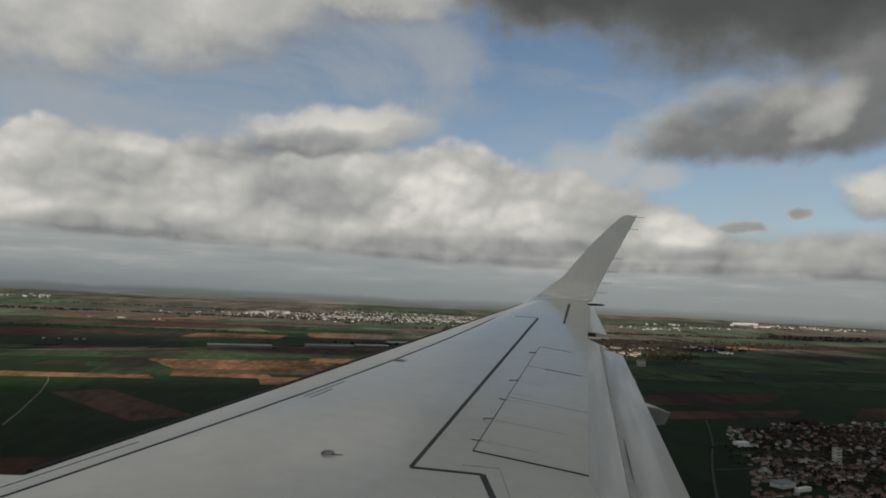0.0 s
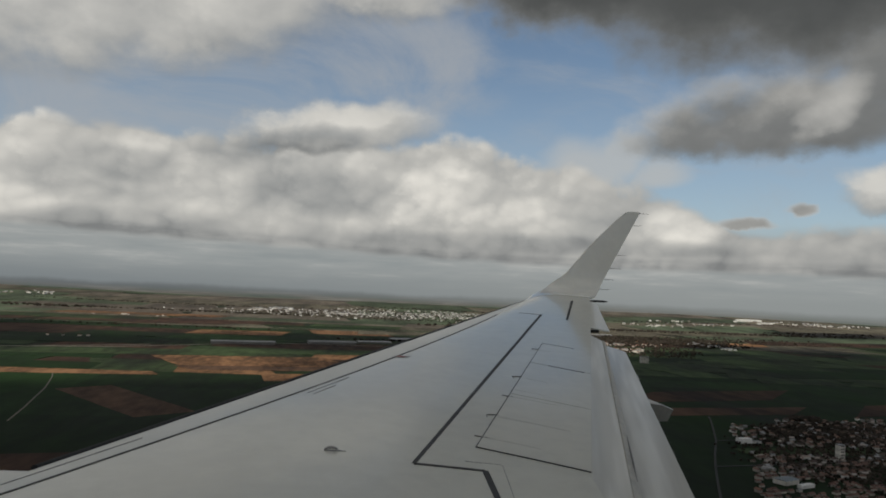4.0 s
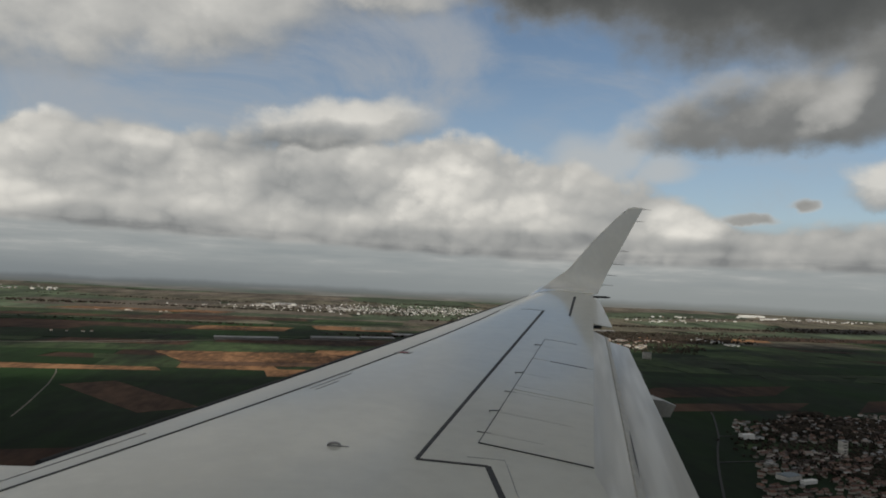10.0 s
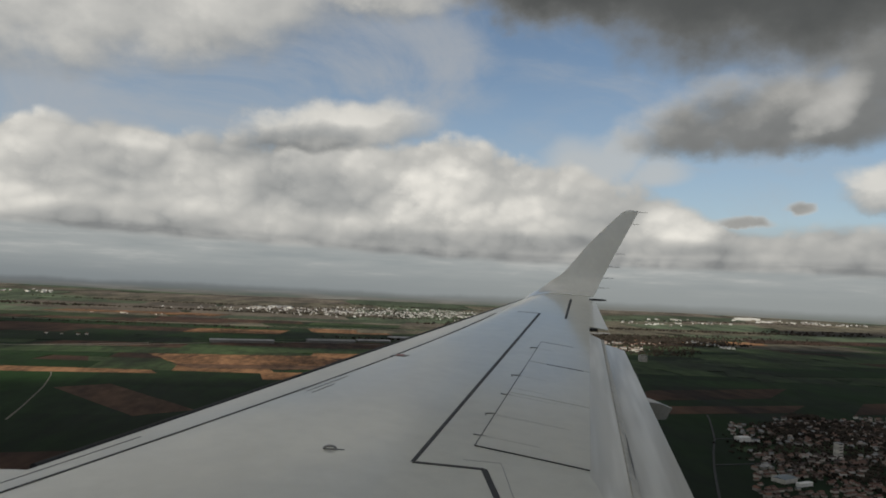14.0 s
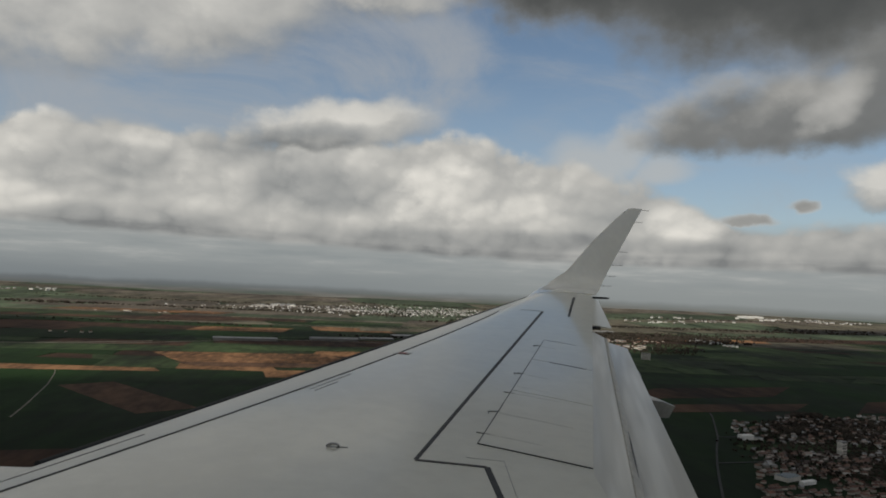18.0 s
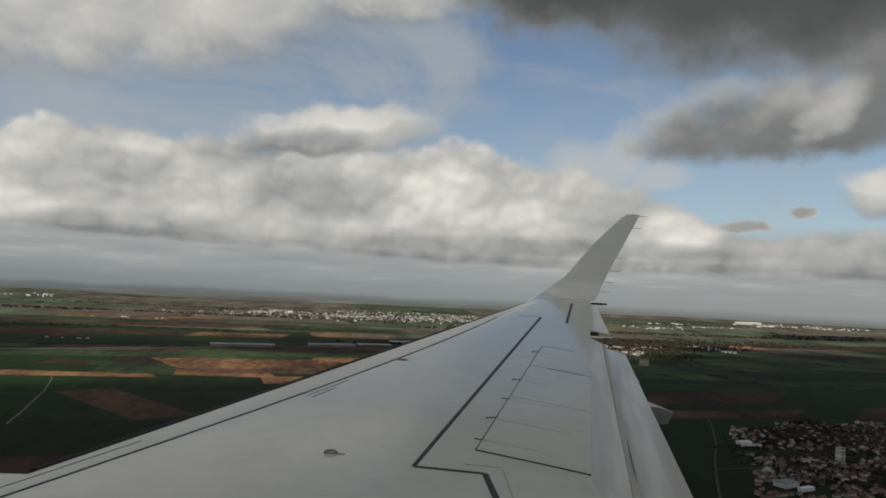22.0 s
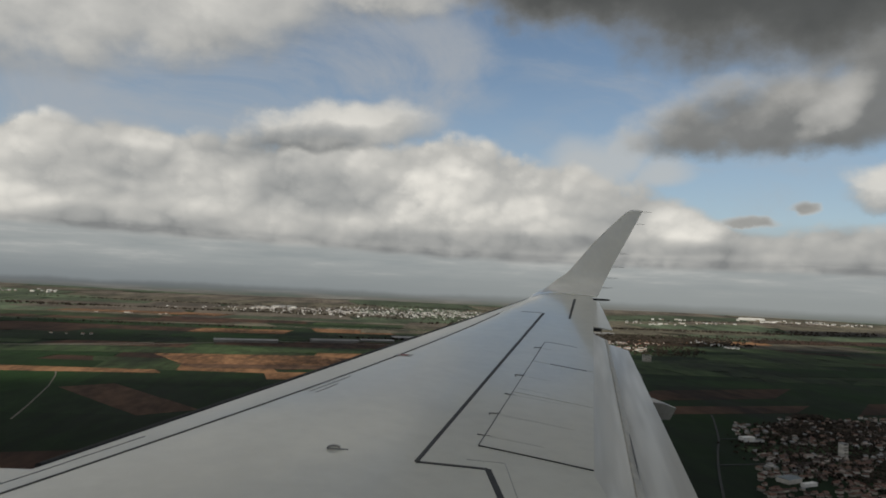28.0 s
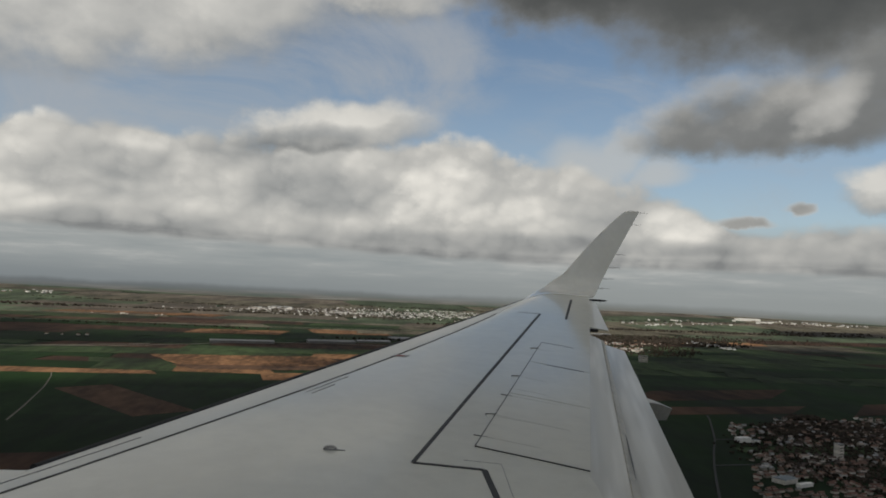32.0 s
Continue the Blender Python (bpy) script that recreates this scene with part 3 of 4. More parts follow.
for i in range(17):
    t = math.pi * (0.05 + 1.15 * i / 16)
    cx, cz = -0.055 + 0.030 * math.cos(t), 0.013 * math.sin(t)
    rings.append([(cx + 0.007 * math.cos(q) * math.cos(t), 3.86 + 0.007 * math.sin(q), top_z(-0.04, 3.86) + 0.004 + cz + 0.007 * math.cos(q) * math.sin(t)) for q in [2 * math.pi * j / 8 for j in range(8)]])
loft(bm, rings)
ring_part = part("tie_down_ring", bm, STEEL, wing, "small bare metal ring", True)
strip([(-0.085, 3.862), (0.02, 3.858)], 0.022, 0.003, DIRT, "ring_plate", "", 0.3, ring_part)

# winglet: blended out of the tip
TIP = [(12.2, -0.08, 2.926, 4.131), (12.5, -0.03, 3.10, 4.27), (12.75, 0.07, 3.40, 4.40), (12.88, 0.20, 3.62, 4.50), (12.95, 0.34, 3.83, 4.59), (13.02, 0.60, 4.07, 4.74), (13.12, 0.97, 4.41, 4.97), (13.28, 1.50, 4.99, 5.30), (13.31, 1.56, 5.16, 5.335)]


def tip_at(s):
    i = min(len(TIP) - 2, int(s))
    t = s - i
    p = [Vector(TIP[max(0, min(len(TIP) - 1, j))]) for j in (i - 1, i, i + 1, i + 2)]
    return 0.5 * (2 * p[1] + (p[2] - p[0]) * t + (2 * p[0] - 5 * p[1] + 4 * p[2] - p[3]) * t * t + (3 * p[1] - p[0] - 3 * p[2] + p[3]) * t ** 3)


bm = bmesh.new()
rings = []
STEPS = 48
for i in range(STEPS + 1):
    s = i / STEPS * (len(TIP) - 1.001)
    q, ahead, behind = tip_at(s), tip_at(min(len(TIP) - 1.001, s + 0.05)), tip_at(max(0, s - 0.05))
    ty, tz = ahead[0] - behind[0], ahead[1] - behind[1]
    d = math.hypot(ty, tz)
    ny, nz = -tz / d, ty / d
    ch = q[3] - q[2]
    thick = lerp(THICK, 0.40, i / STEPS)
    droop = 0.115 * max(0.0, 1 - s / 3.2) ** 1.5
    ring = []
    for c in [1 - (j / 16) for j in range(16)] + [0.02, 0.005, 0.0]:
        h = ch * thick * half_thick(c) + 0.006 * c * min(1.0, s) - droop * (1 - c) ** 5
        ring.append((q[2] + ch * c, q[0] + ny * h, EYE + q[1] + nz * h))
    for c in [0.005, 0.03] + [j / 8 for j in range(1, 9)]:
        h = -ch * 0.4 * half_thick(c) - 0.006 * c - droop * (1 - c) ** 5
        ring.append((q[2] + ch * c, q[0] + ny * h, EYE + q[1] + nz * h))
    rings.append(ring)
loft(bm, rings)
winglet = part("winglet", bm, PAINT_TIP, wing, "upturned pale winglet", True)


# flap and its vane, lowered behind the skin's rear edge
def flap_edge(y):
    s = (y - 4.14) / (8.3 - 4.14)
    return lerp(2.054, 3.214, s), EYE + lerp(-1.172, -0.667, s)


def aerofoil(x0, z0, x1, z1, y, thick, skew=0.0, n_pts=12):
    """Ring of a section from nose to tail at one station."""
    ch = math.hypot(x1 - x0, z1 - z0)
    ux, uz = (x1 - x0) / ch, (z1 - z0) / ch
    ring = []
    cs = [1 - j / n_pts for j in range(n_pts)] + [0.02, 0.0]
    for c in cs:
        h = ch * thick * 5 * half_thick(c) + 0.004
        ring.append((x0 + ux * ch * c - uz * h, y + skew * c, z0 + uz * ch * c + ux * h))
    for c in [0.02] + [j / 6 for j in range(1, 7)]:
        h = -ch * thick * 3 * half_thick(c) - 0.004
        ring.append((x0 + ux * ch * c - uz * h, y + skew * c, z0 + uz * ch * c + ux * h))
    return ring


for name, f0, f1, drop, thick in (("flap_vane", -0.25, 0.40, -0.005, 0.125), ("flap", 0.36, 1.0, 0.0, 0.10)):
    bm = bmesh.new()
    rings = []
    for i in range(31):
        y = lerp(3.62, 8.60, i / 30)
        xe, ze = flap_edge(y - 0.3)
        x0, z0 = te_x(y), chord_z(y) - 0.05
        rings.append(aerofoil(lerp(x0, xe, f0), lerp(z0, ze, f0) - (0.055 if name == "flap" else 0.03), lerp(x0, xe, f1), lerp(z0, ze, f1) + drop, y, thick, -0.30 * f1))
    loft(bm, rings)
    flap_part = part(name, bm, PAINT_FLAP, wing, "lowered flap with reflection and shading streaks in its paint" if name == "flap" else "flap vane ahead of the flap", True)

# the wing's inner rear panel reaches further aft
bm = bmesh.new()
IN_EDGE = [(1.290, 3.74), (1.281, 3.64), (1.272, 3.54), (1.252, 3.40), (1.20, 3.10), (1.10, 2.60)]
loft(bm, [[(te_x(y) - 0.20, y, top_z(te_x(y) - 0.20, y) - 0.012), (te_x(y) - 0.02, y, top_z(te_x(y) - 0.02, y) + 0.004), (x, y, chord_z(y) - 0.004), (x, y, chord_z(y) - 0.03), (te_x(y) - 0.20, y, chord_z(y) - 0.05)] for x, y in IN_EDGE])
part("inner_rear_panel", bm, PAINT, wing, "fixed panel at the wing's inner rear corner", True)
# lapped joint across the vane
bm = bmesh.new()
grid = []
for i in range(9):
    f = lerp(0.02, 0.36, i / 8)
    row = []
    for y in (4.52, 4.54, 4.62, 4.64):
        xe, ze = flap_edge(y - 0.3)
        x0, z0 = te_x(y), chord_z(y) - 0.05
        c = (f + 0.25) / 0.65
        row.append((lerp(x0, xe, f), y - 0.12 * f, lerp(z0, ze, f) - 0.03 * (1 - c) + 0.5 * half_thick(c) * 0.52 + (0.004 if 4.53 < y < 4.63 else -0.006)))
    grid.append(row)
sheet(bm, grid)
part("vane_joint", bm, PAINT_SLAT, wing, "lapped joint across the flap vane", True)

# beige band along the slot
bm = bmesh.new()
grid = []
for i in range(31):
    y = lerp(3.64, 8.58, i / 30)
    xe, ze = flap_edge(y - 0.3)
    x0, z0 = te_x(y), chord_z(y) - 0.05
    grid.append([(lerp(x0, xe, f), y - 0.3 * f, lerp(z0, ze, f) + up) for f, up in ((0.33, -0.012), (0.36, 0.012), (0.41, 0.009), (0.45, -0.02))])
sheet(bm, grid)
part("slot_seal", bm, BEIGE, flap_part, "beige band along the flap slot", True)

# a dark sheet on the slot's inner stretch, coloured as its shade
bm = bmesh.new()
grid = []
for i in range(9):
    y = lerp(4.15, 5.0, i / 8)
    xe, ze = flap_edge(y - 0.3)
    x0, z0 = te_x(y), chord_z(y) - 0.05
    w = 0.006 * math.sin(math.pi * (i + 0.6) / 9.2)
    grid.append([(lerp(x0, xe, 0.415) + k3 * w, y - 0.125, lerp(z0, ze, 0.415) + 0.018) for k3 in (-1, 1)])
sheet(bm, grid)
part("slot_gap", bm, GAP, flap_part, "dark strip for the shade in the flap slot")

bm = bmesh.new()
rings = []
for i in range(13):
    y = lerp(8.95, 12.0, i / 12)
    w = lerp(0.25, 0.10, i / 12)
    rings.append(aerofoil(te_x(y) - 0.30, chord_z(y) + 0.01, te_x(y) + w, chord_z(y) - 0.055, y, 0.04))
loft(bm, rings)
aileron = part("aileron", bm, PAINT_PANEL, wing, "pale aileron at the outer rear edge", True)


def fairing(y, reach, width, tall):
    """A flap track fairing: a slim wedge under the flap with a blunt, raked rear end."""
    bm = bmesh.new()
    xe, ze = flap_edge(y)
    x0 = te_x(y) - 0.5
    side = [(x0, chord_z(y) - 0.20), (xe - 0.15, ze - 0.01), (xe + reach * 0.4, ze - 0.03), (xe + reach, ze - 0.075), (xe + reach * 0.72, ze - 0.075 - tall), (xe - 0.3, ze - 0.09 - tall), (x0, chord_z(y) - 0.34)]
    rings = []
    for k3, (dy, inset) in enumerate(((-0.5, 0.018), (-0.36, 0.004), (0.36, 0.004), (0.5, 0.018))):
        cx, cz = sum(x for x, _ in side) / 7, sum(z for _, z in side) / 7
        rings.append([(x + (cx - x) * inset * 2, y + dy * width, z + (cz - z) * inset * 6) for x, z in side])
    loft(bm, rings)
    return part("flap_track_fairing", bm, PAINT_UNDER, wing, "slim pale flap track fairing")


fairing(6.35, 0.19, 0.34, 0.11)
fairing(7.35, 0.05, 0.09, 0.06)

# solid dark block whose colour gives the shade inside the aileron gap
bm = bmesh.new()
box(bm, te_x(8.86) - 0.25, te_x(8.86) + 0.10, 8.84, 8.93, chord_z(8.86) - 0.06, chord_z(8.86) - 0.02)
part("aileron_gap", bm, SEAL_AND_SHADE, aileron, "dark block for the shade at the aileron's inner end")

# inboard cuff ahead of the leading edge
bm = bmesh.new()
rings = []
for i in range(15):
    s = i / 14
    y = lerp(2.3, 3.745, s)
    fall = 0.07 * max(0.0, (s - 0.80) / 0.20) ** 2
    zt = EYE - 0.930 - fall * 0.4 - 0.05 * (1 - s)
    rings.append([(-1.05, y, zt - 0.03), (-1.44, y, zt - 0.004), (-1.75, y, zt), (-2.1, y, zt - 0.02), (-2.4, y, zt - 0.09), (-2.5, y, zt - 0.2), (-2.3, y, zt - 0.35), (-1.05, y, zt - 0.30)])
loft(bm, rings)
part("leading_edge_cuff", bm, PAINT_SLAT, wing, "rounded pale cuff at the inner leading edge", True)

# static wicks behind the winglet and the tip, dark capsule at the rear edge
bm = None
for s, length in ((2.2, 0.22), (3.6, 0.22), (4.6, 0.24), (5.4, 0.20), (6.6, 0.18), (7.3, 0.20)):
    st = tip_at(s)
    bm = bmesh.new()
    x0, y0, z0 = st[3] - 0.02, st[0], EYE + st[1]
    loft(bm, [[(x, y0 + r * math.cos(t), z0 - 0.01 + r * math.sin(t)) for t in [2 * math.pi * j / 6 for j in range(6)]] for x, r in ((x0, 0.005), (x0 + length, 0.0025))])
    part("static_wick", bm, SEAL_AND_SHADE, winglet, "thin black static wick")
bm = bmesh.new()
loft(bm, [[(x, 12.45 + r * math.cos(t), EYE - 0.13 + r * math.sin(t)) for t in [2 * math.pi * j / 10 for j in range(10)]] for x, r in ((4.15, 0.014), (4.22, 0.02), (4.40, 0.018), (4.46, 0.008))])
part("tail_lamp", bm, SEAL_AND_SHADE, winglet, "small dark capsule at the tip's rear edge", True)

# ---- the fuselage that carries the wing, with the cabin window in its side ----
body = tagged(new("aircraft_fuselage"), "white airliner fuselage at the wing root with one cabin window", "fuselage")
MID_Y, MID_Z, RADIUS, SKIN = -1.339, EYE - 0.35, 1.50, 0.06
LENGTHS = [-14, -13.2, -12, -10, -7, -4, -2, -1, -0.13, 0.15, 1, 2, 4, 7, 10, 13, 16, 18]


def girth(x):
    return 0.12 + 0.88 * math.sqrt(max(0.0, 1 - ((x + 10) / -4.1) ** 2)) if x < -10 else 1 - 0.9 * max(0.0, (x - 8) / 10) ** 1.3


low_t, high_t = math.asin((0.35 - 0.16) / RADIUS), math.asin((0.35 + 0.17) / RADIUS)
AROUND = sorted([low_t, high_t] + [2 * math.pi * (i + 0.5) / 40 for i in range(40) if not low_t - 0.05 < 2 * math.pi * (i + 0.5) / 40 < high_t + 0.05])
W0, A0 = LENGTHS.index(-0.13), AROUND.index(low_t)


def shell_point(x, t, r):
    g = girth(x) * r
    return (x, MID_Y + g * math.cos(t), MID_Z + 0.25 * (1 - girth(x)) + g * math.sin(t))


bm = bmesh.new()
shells = [[[bm.verts.new(shell_point(x, t, r)) for t in AROUND] for x in LENGTHS] for r in (RADIUS, RADIUS - SKIN)]
m = len(AROUND)
for rows in shells:
    for i in range(len(LENGTHS) - 1):
        for j in range(m):
            if (i, j) != (W0, A0):
                bm.faces.new((rows[i][j], rows[i][(j + 1) % m], rows[i + 1][(j + 1) % m], rows[i + 1][j]))
for end in (0, -1):
    bm.faces.new(shells[0][end])
part("fuselage_skin", bm, PAINT_SLAT, body, "", True)
bm = bmesh.new()
rim = [(W0, A0), (W0, A0 + 1), (W0 + 1, A0 + 1), (W0 + 1, A0)]
sheet(bm, [[shell_point(LENGTHS[i], AROUND[j], r) for i, j in rim] for r in (RADIUS + 0.003, RADIUS - SKIN - 0.003)], True)
part("window_reveal", bm, PAINT_PANEL, body, "pale reveal of the cabin window")

# ---- the land: a plain that rises to low hills far out ----
def rise(x, y):
    s = min(1.0, max(0.0, (math.hypot(x, y) - 3200) / 1900))
    swell = 0.75 + 0.5 * noise.noise(Vector((x / 1500, y / 1500, 8.0)))
    return 44 * s * s * (3 - 2 * s) * swell


bm = bmesh.new()
N_RING = 144
reach = [400, 900, 1800, 2600, 3200] + [3200 + 100 * i for i in range(1, 21)] + [6000, 8000, 14000]
rings = [[(r * math.cos(2 * math.pi * i / N_RING), r * math.sin(2 * math.pi * i / N_RING), rise(r * math.cos(2 * math.pi * i / N_RING), r * math.sin(2 * math.pi * i / N_RING)) - 0.6) for i in range(N_RING)] for r in reach]
centre = bm.verts.new((0, 0, -0.6))
rows = sheet(bm, rings, True)
for i in range(N_RING):
    bm.faces.new((centre, rows[0][i], rows[0][(i + 1) % N_RING]))
tagged(part("ground", bm, GRASS), "open farmland with rough grass between fields", "ground", kind="structure")

rnd = random.Random(7)
CROP_KEYS = [(-250, 1330, "tan"), (-190, 1640, "green"), (-60, 1460, "tan"), (-350, 1000, "dark_green"), (-200, 900, "dark_green"), (-600, 1480, "dark_green"), (-420, 1700, "brown"), (60, 1590, "tan"), (-330, 1480, "brown"), (130, 1480, "brown"), (-100, 1800, "brown"),
        (-600, 2700, "green"), (-1100, 2700, "green"), (-400, 2080, "dark_green"), (60, 2330, "tan"), (-300, 3100, "tan"), (-900, 1840, "green"), (300, 2680, "dark_green"), (-800, 2330, "dark_green"),
        (700, 1100, "dark_green"), (500, 700, "dark_green"), (900, 1300, "dark_green"), (1400, 2200, "brown"), (1800, 3000, "green"), (2300, 3600, "grey"), (1200, 1600, "dark_green"), (1900, 1840, "dark_green"),
        (-1400, 3450, "green"), (-1900, 4600, "grey"), (400, 4200, "grey"), (1500, 4200, "green"), (600, 2100, "brown"), (-850, 1640, "brown"), (-330, 760, "dark_green"), (330, 560, "dark_green"),
        (-500, 3450, "brown"), (-1200, 2080, "dark_green"), (1200, 3050, "grey")]
EDGES = [250, 560, 860, 1090, 1260, 1360, 1430, 1530, 1640, 1740, 1860, 1950, 2100, 2260, 2430, 2600, 2800, 3050, 3300, 3600, 3950, 4350, 4800, 5400, 6200]
LABEL = {"dark_green": "dark green field of winter wheat", "green": "fresh green crop field", "brown": "dark brown ploughed field", "tan": "dry orange-tan bare soil field", "clay": "mid brown ploughed clay field", "grey": "grey-brown stubble field paled for distance haze", "pasture": "dull green far field paled for distance haze", "bare": "dull brown far field paled for distance haze"}


def mood(x, y):
    """Neighbouring fields tend to carry the same crop."""
    a = noise.noise(Vector((x / (0.28 * y + 150), math.log(y) * 3.2, 1.0))) + rnd.gauss(0, 0.16)
    if a < -0.26:
        return "brown"
    if a < -0.05:
        return "grey" if y > 2400 else "dark_green"
    if y > 2600 and a < 0.05:
        return "brown"
    return "dark_green" if a < 0.10 else "green"


def bed(bm, ring, quad, lift):
    """A field's bed between its uneven border and the ground; far out it follows the slope."""
    if max(math.hypot(*q) for q in ring) < 3200:
        loft(bm, [[(px, py, -0.8) for px, py in ring], [(px, py, lift) for px, py in ring]])
        return
    (ax, ay), (bx, by), (cx, cy), (dx, dy) = quad
    grid = []
    for i in range(9):
        row = []
        for j in range(13):
            q, r = i / 8, j / 12
            px, py = lerp(lerp(ax, bx, r), lerp(dx, cx, r), q), lerp(lerp(ay, by, r), lerp(dy, cy, r), q)
            row.append((px, py, rise(px, py) + lift + 0.8))
        grid.append(row)
    rim = grid[0] + [r[-1] for r in grid[1:]] + grid[-1][-2::-1] + [r[0] for r in grid[-2:0:-1]]
    sheet(bm, grid)
    sheet(bm, [rim, [(px, py, pz - 2.5) for px, py, pz in rim]], True)
    bmesh.ops.remove_doubles(bm, verts=bm.verts, dist=0.001)


for y0, y1 in zip(EDGES, EDGES[1:]):
    x = -0.75 * y1
    while x < 1.25 * y1:
        w = rnd.uniform(0.06, 0.30) * y1 if y1 > 1300 else rnd.uniform(0.25, 0.6) * y1
        cx, cy = x + w / 2, (y0 + y1) / 2
        near = min(CROP_KEYS, key=lambda q: math.hypot((q[0] - cx) * 0.7, q[1] - cy) / q[1])
        kind = near[2] if math.hypot((near[0] - cx) * 0.7, near[1] - cy) / near[1] < 0.052 else mood(cx, cy)
        # far out, crops change to kinds with haze put into their colour
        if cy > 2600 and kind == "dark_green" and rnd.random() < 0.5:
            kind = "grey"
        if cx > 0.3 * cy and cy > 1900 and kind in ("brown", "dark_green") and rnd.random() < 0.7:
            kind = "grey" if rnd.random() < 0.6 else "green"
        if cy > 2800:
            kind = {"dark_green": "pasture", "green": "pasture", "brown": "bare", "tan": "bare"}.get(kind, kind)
        if cy < 1300 and kind != "dark_green":
            kind = "dark_green"
        bm = bmesh.new()
        lean, lean2 = rnd.uniform(-0.16, 0.16) * w, rnd.uniform(-0.06, 0.06) * (y1 - y0)
        if y1 < 1300:
            lean = 0.0
        quad = [(x + 0.05, y0 + 0.05), (x + w - 0.05, y0 + 0.05), (x + w - 0.05 + lean, y1 - 0.05), (x + lean + 0.05, y1 - 0.05)]
        m = 10
        ring = []
        for (ax, ay), (bx, by) in zip(quad, quad[1:] + quad[:1]):
            for j in range(m):
                wob = (0.004 if y1 > 1300 else 0.0) * (y1 - y0) * noise.noise(Vector((lerp(ax, bx, j / m) * 0.01, lerp(ay, by, j / m) * 0.01, 3)))
                ring.append((lerp(ax, bx, j / m), lerp(ay, by, j / m) + wob))
        lift = rnd.uniform(0.02, 0.3) if y1 > 1300 else 0.05
        bed(bm, ring, quad, lift)
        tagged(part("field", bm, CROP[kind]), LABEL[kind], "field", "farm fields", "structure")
        x += w

LAID = 0


def field(x, y, w, d, turn, shear, kind, label=""):
    """One field with soft, uneven borders: a thin bed of soil or crop."""
    global LAID
    LAID += 1
    bm = bmesh.new()
    ring = []
    m = 12
    quad = [(-w / 2 - shear, -d / 2), (w / 2 - shear, -d / 2), (w / 2 + shear, d / 2), (-w / 2 + shear, d / 2)]
    for (ax, ay), (bx, by) in zip(quad, quad[1:] + quad[:1]):
        for j in range(m):
            px, py = lerp(ax, bx, j / m), lerp(ay, by, j / m)
            wob = 0.02 * min(w, d) * noise.noise(Vector((px * 0.02 + x, py * 0.02 + y, 5)))
            ring.append((px + wob, py + wob))
    top = (0.34 if y > 1300 else 0.10) + 0.012 * (LAID % 17)
    c, q = math.cos(radians(turn)), math.sin(radians(turn))
    ring, quad = ([(x + px * c - py * q, y + px * q + py * c) for px, py in line] for line in (ring, quad))
    bed(bm, ring, quad, top)
    tagged(part("field", bm, CROP[kind]), label or LABEL[kind], "field", "farm fields", "structure")


# left of the wing, from the near fields outwards
field(-278, 976, 245, 74, -51, 0, "clay", "mid brown ploughed field among green crops")
field(-250, 640, 160, 90, 10, 10, "brown")
field(-450, 1258, 260, 105, 6, -20, "tan")
field(-175, 1460, 330, 170, 10, -30, "tan", "broad dry orange-tan field caught by the sun")
field(-150, 1345, 260, 60, 9, -20, "clay")
field(-60, 1240, 150, 90, 9, 0, "tan")
field(-480, 1560, 500, 110, 8, -20, "green")
field(-70, 1680, 330, 110, 12, -20, "green")
field(-660, 1790, 420, 130, 6, 20, "dark_green")
field(-250, 2020, 420, 120, 10, 30, "dark_green")
field(-310, 2200, 260, 160, 8, 20, "tan")
field(-600, 2570, 420, 170, 6, 40, "brown")
field(-60, 2560, 420, 170, 8, -20, "dark_green")
field(160, 2420, 260, 150, 12, 20, "grey")
field(-1050, 2350, 620, 200, 6, 40, "dark_green")
field(-800, 3000, 620, 160, 5, 30, "tan")
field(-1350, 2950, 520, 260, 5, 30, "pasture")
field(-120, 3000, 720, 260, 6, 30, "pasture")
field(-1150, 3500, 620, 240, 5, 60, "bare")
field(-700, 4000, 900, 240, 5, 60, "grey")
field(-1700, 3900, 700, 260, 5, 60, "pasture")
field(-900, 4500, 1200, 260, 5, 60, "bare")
# right of the wing
field(600, 1165, 300, 100, 14, 70, "brown")
field(930, 1080, 300, 90, 12, 60, "brown")
field(545, 1010, 260, 60, 10, 40, "brown")
field(980, 1770, 330, 60, 5, 20, "green")
field(1180, 1560, 520, 110, 8, 30, "dark_green")
field(930, 2020, 420, 80, 6, 30, "dark_green")
field(1240, 2480, 520, 150, 8, 40, "tan")
field(980, 2300, 360, 110, 8, 40, "brown")
field(1750, 2250, 700, 70, 8, 40, "green")
field(1900, 2700, 800, 200, 8, 60, "brown")
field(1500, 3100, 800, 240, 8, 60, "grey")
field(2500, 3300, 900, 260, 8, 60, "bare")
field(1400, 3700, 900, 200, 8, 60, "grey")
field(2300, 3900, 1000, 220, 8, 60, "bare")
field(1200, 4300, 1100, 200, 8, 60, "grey")

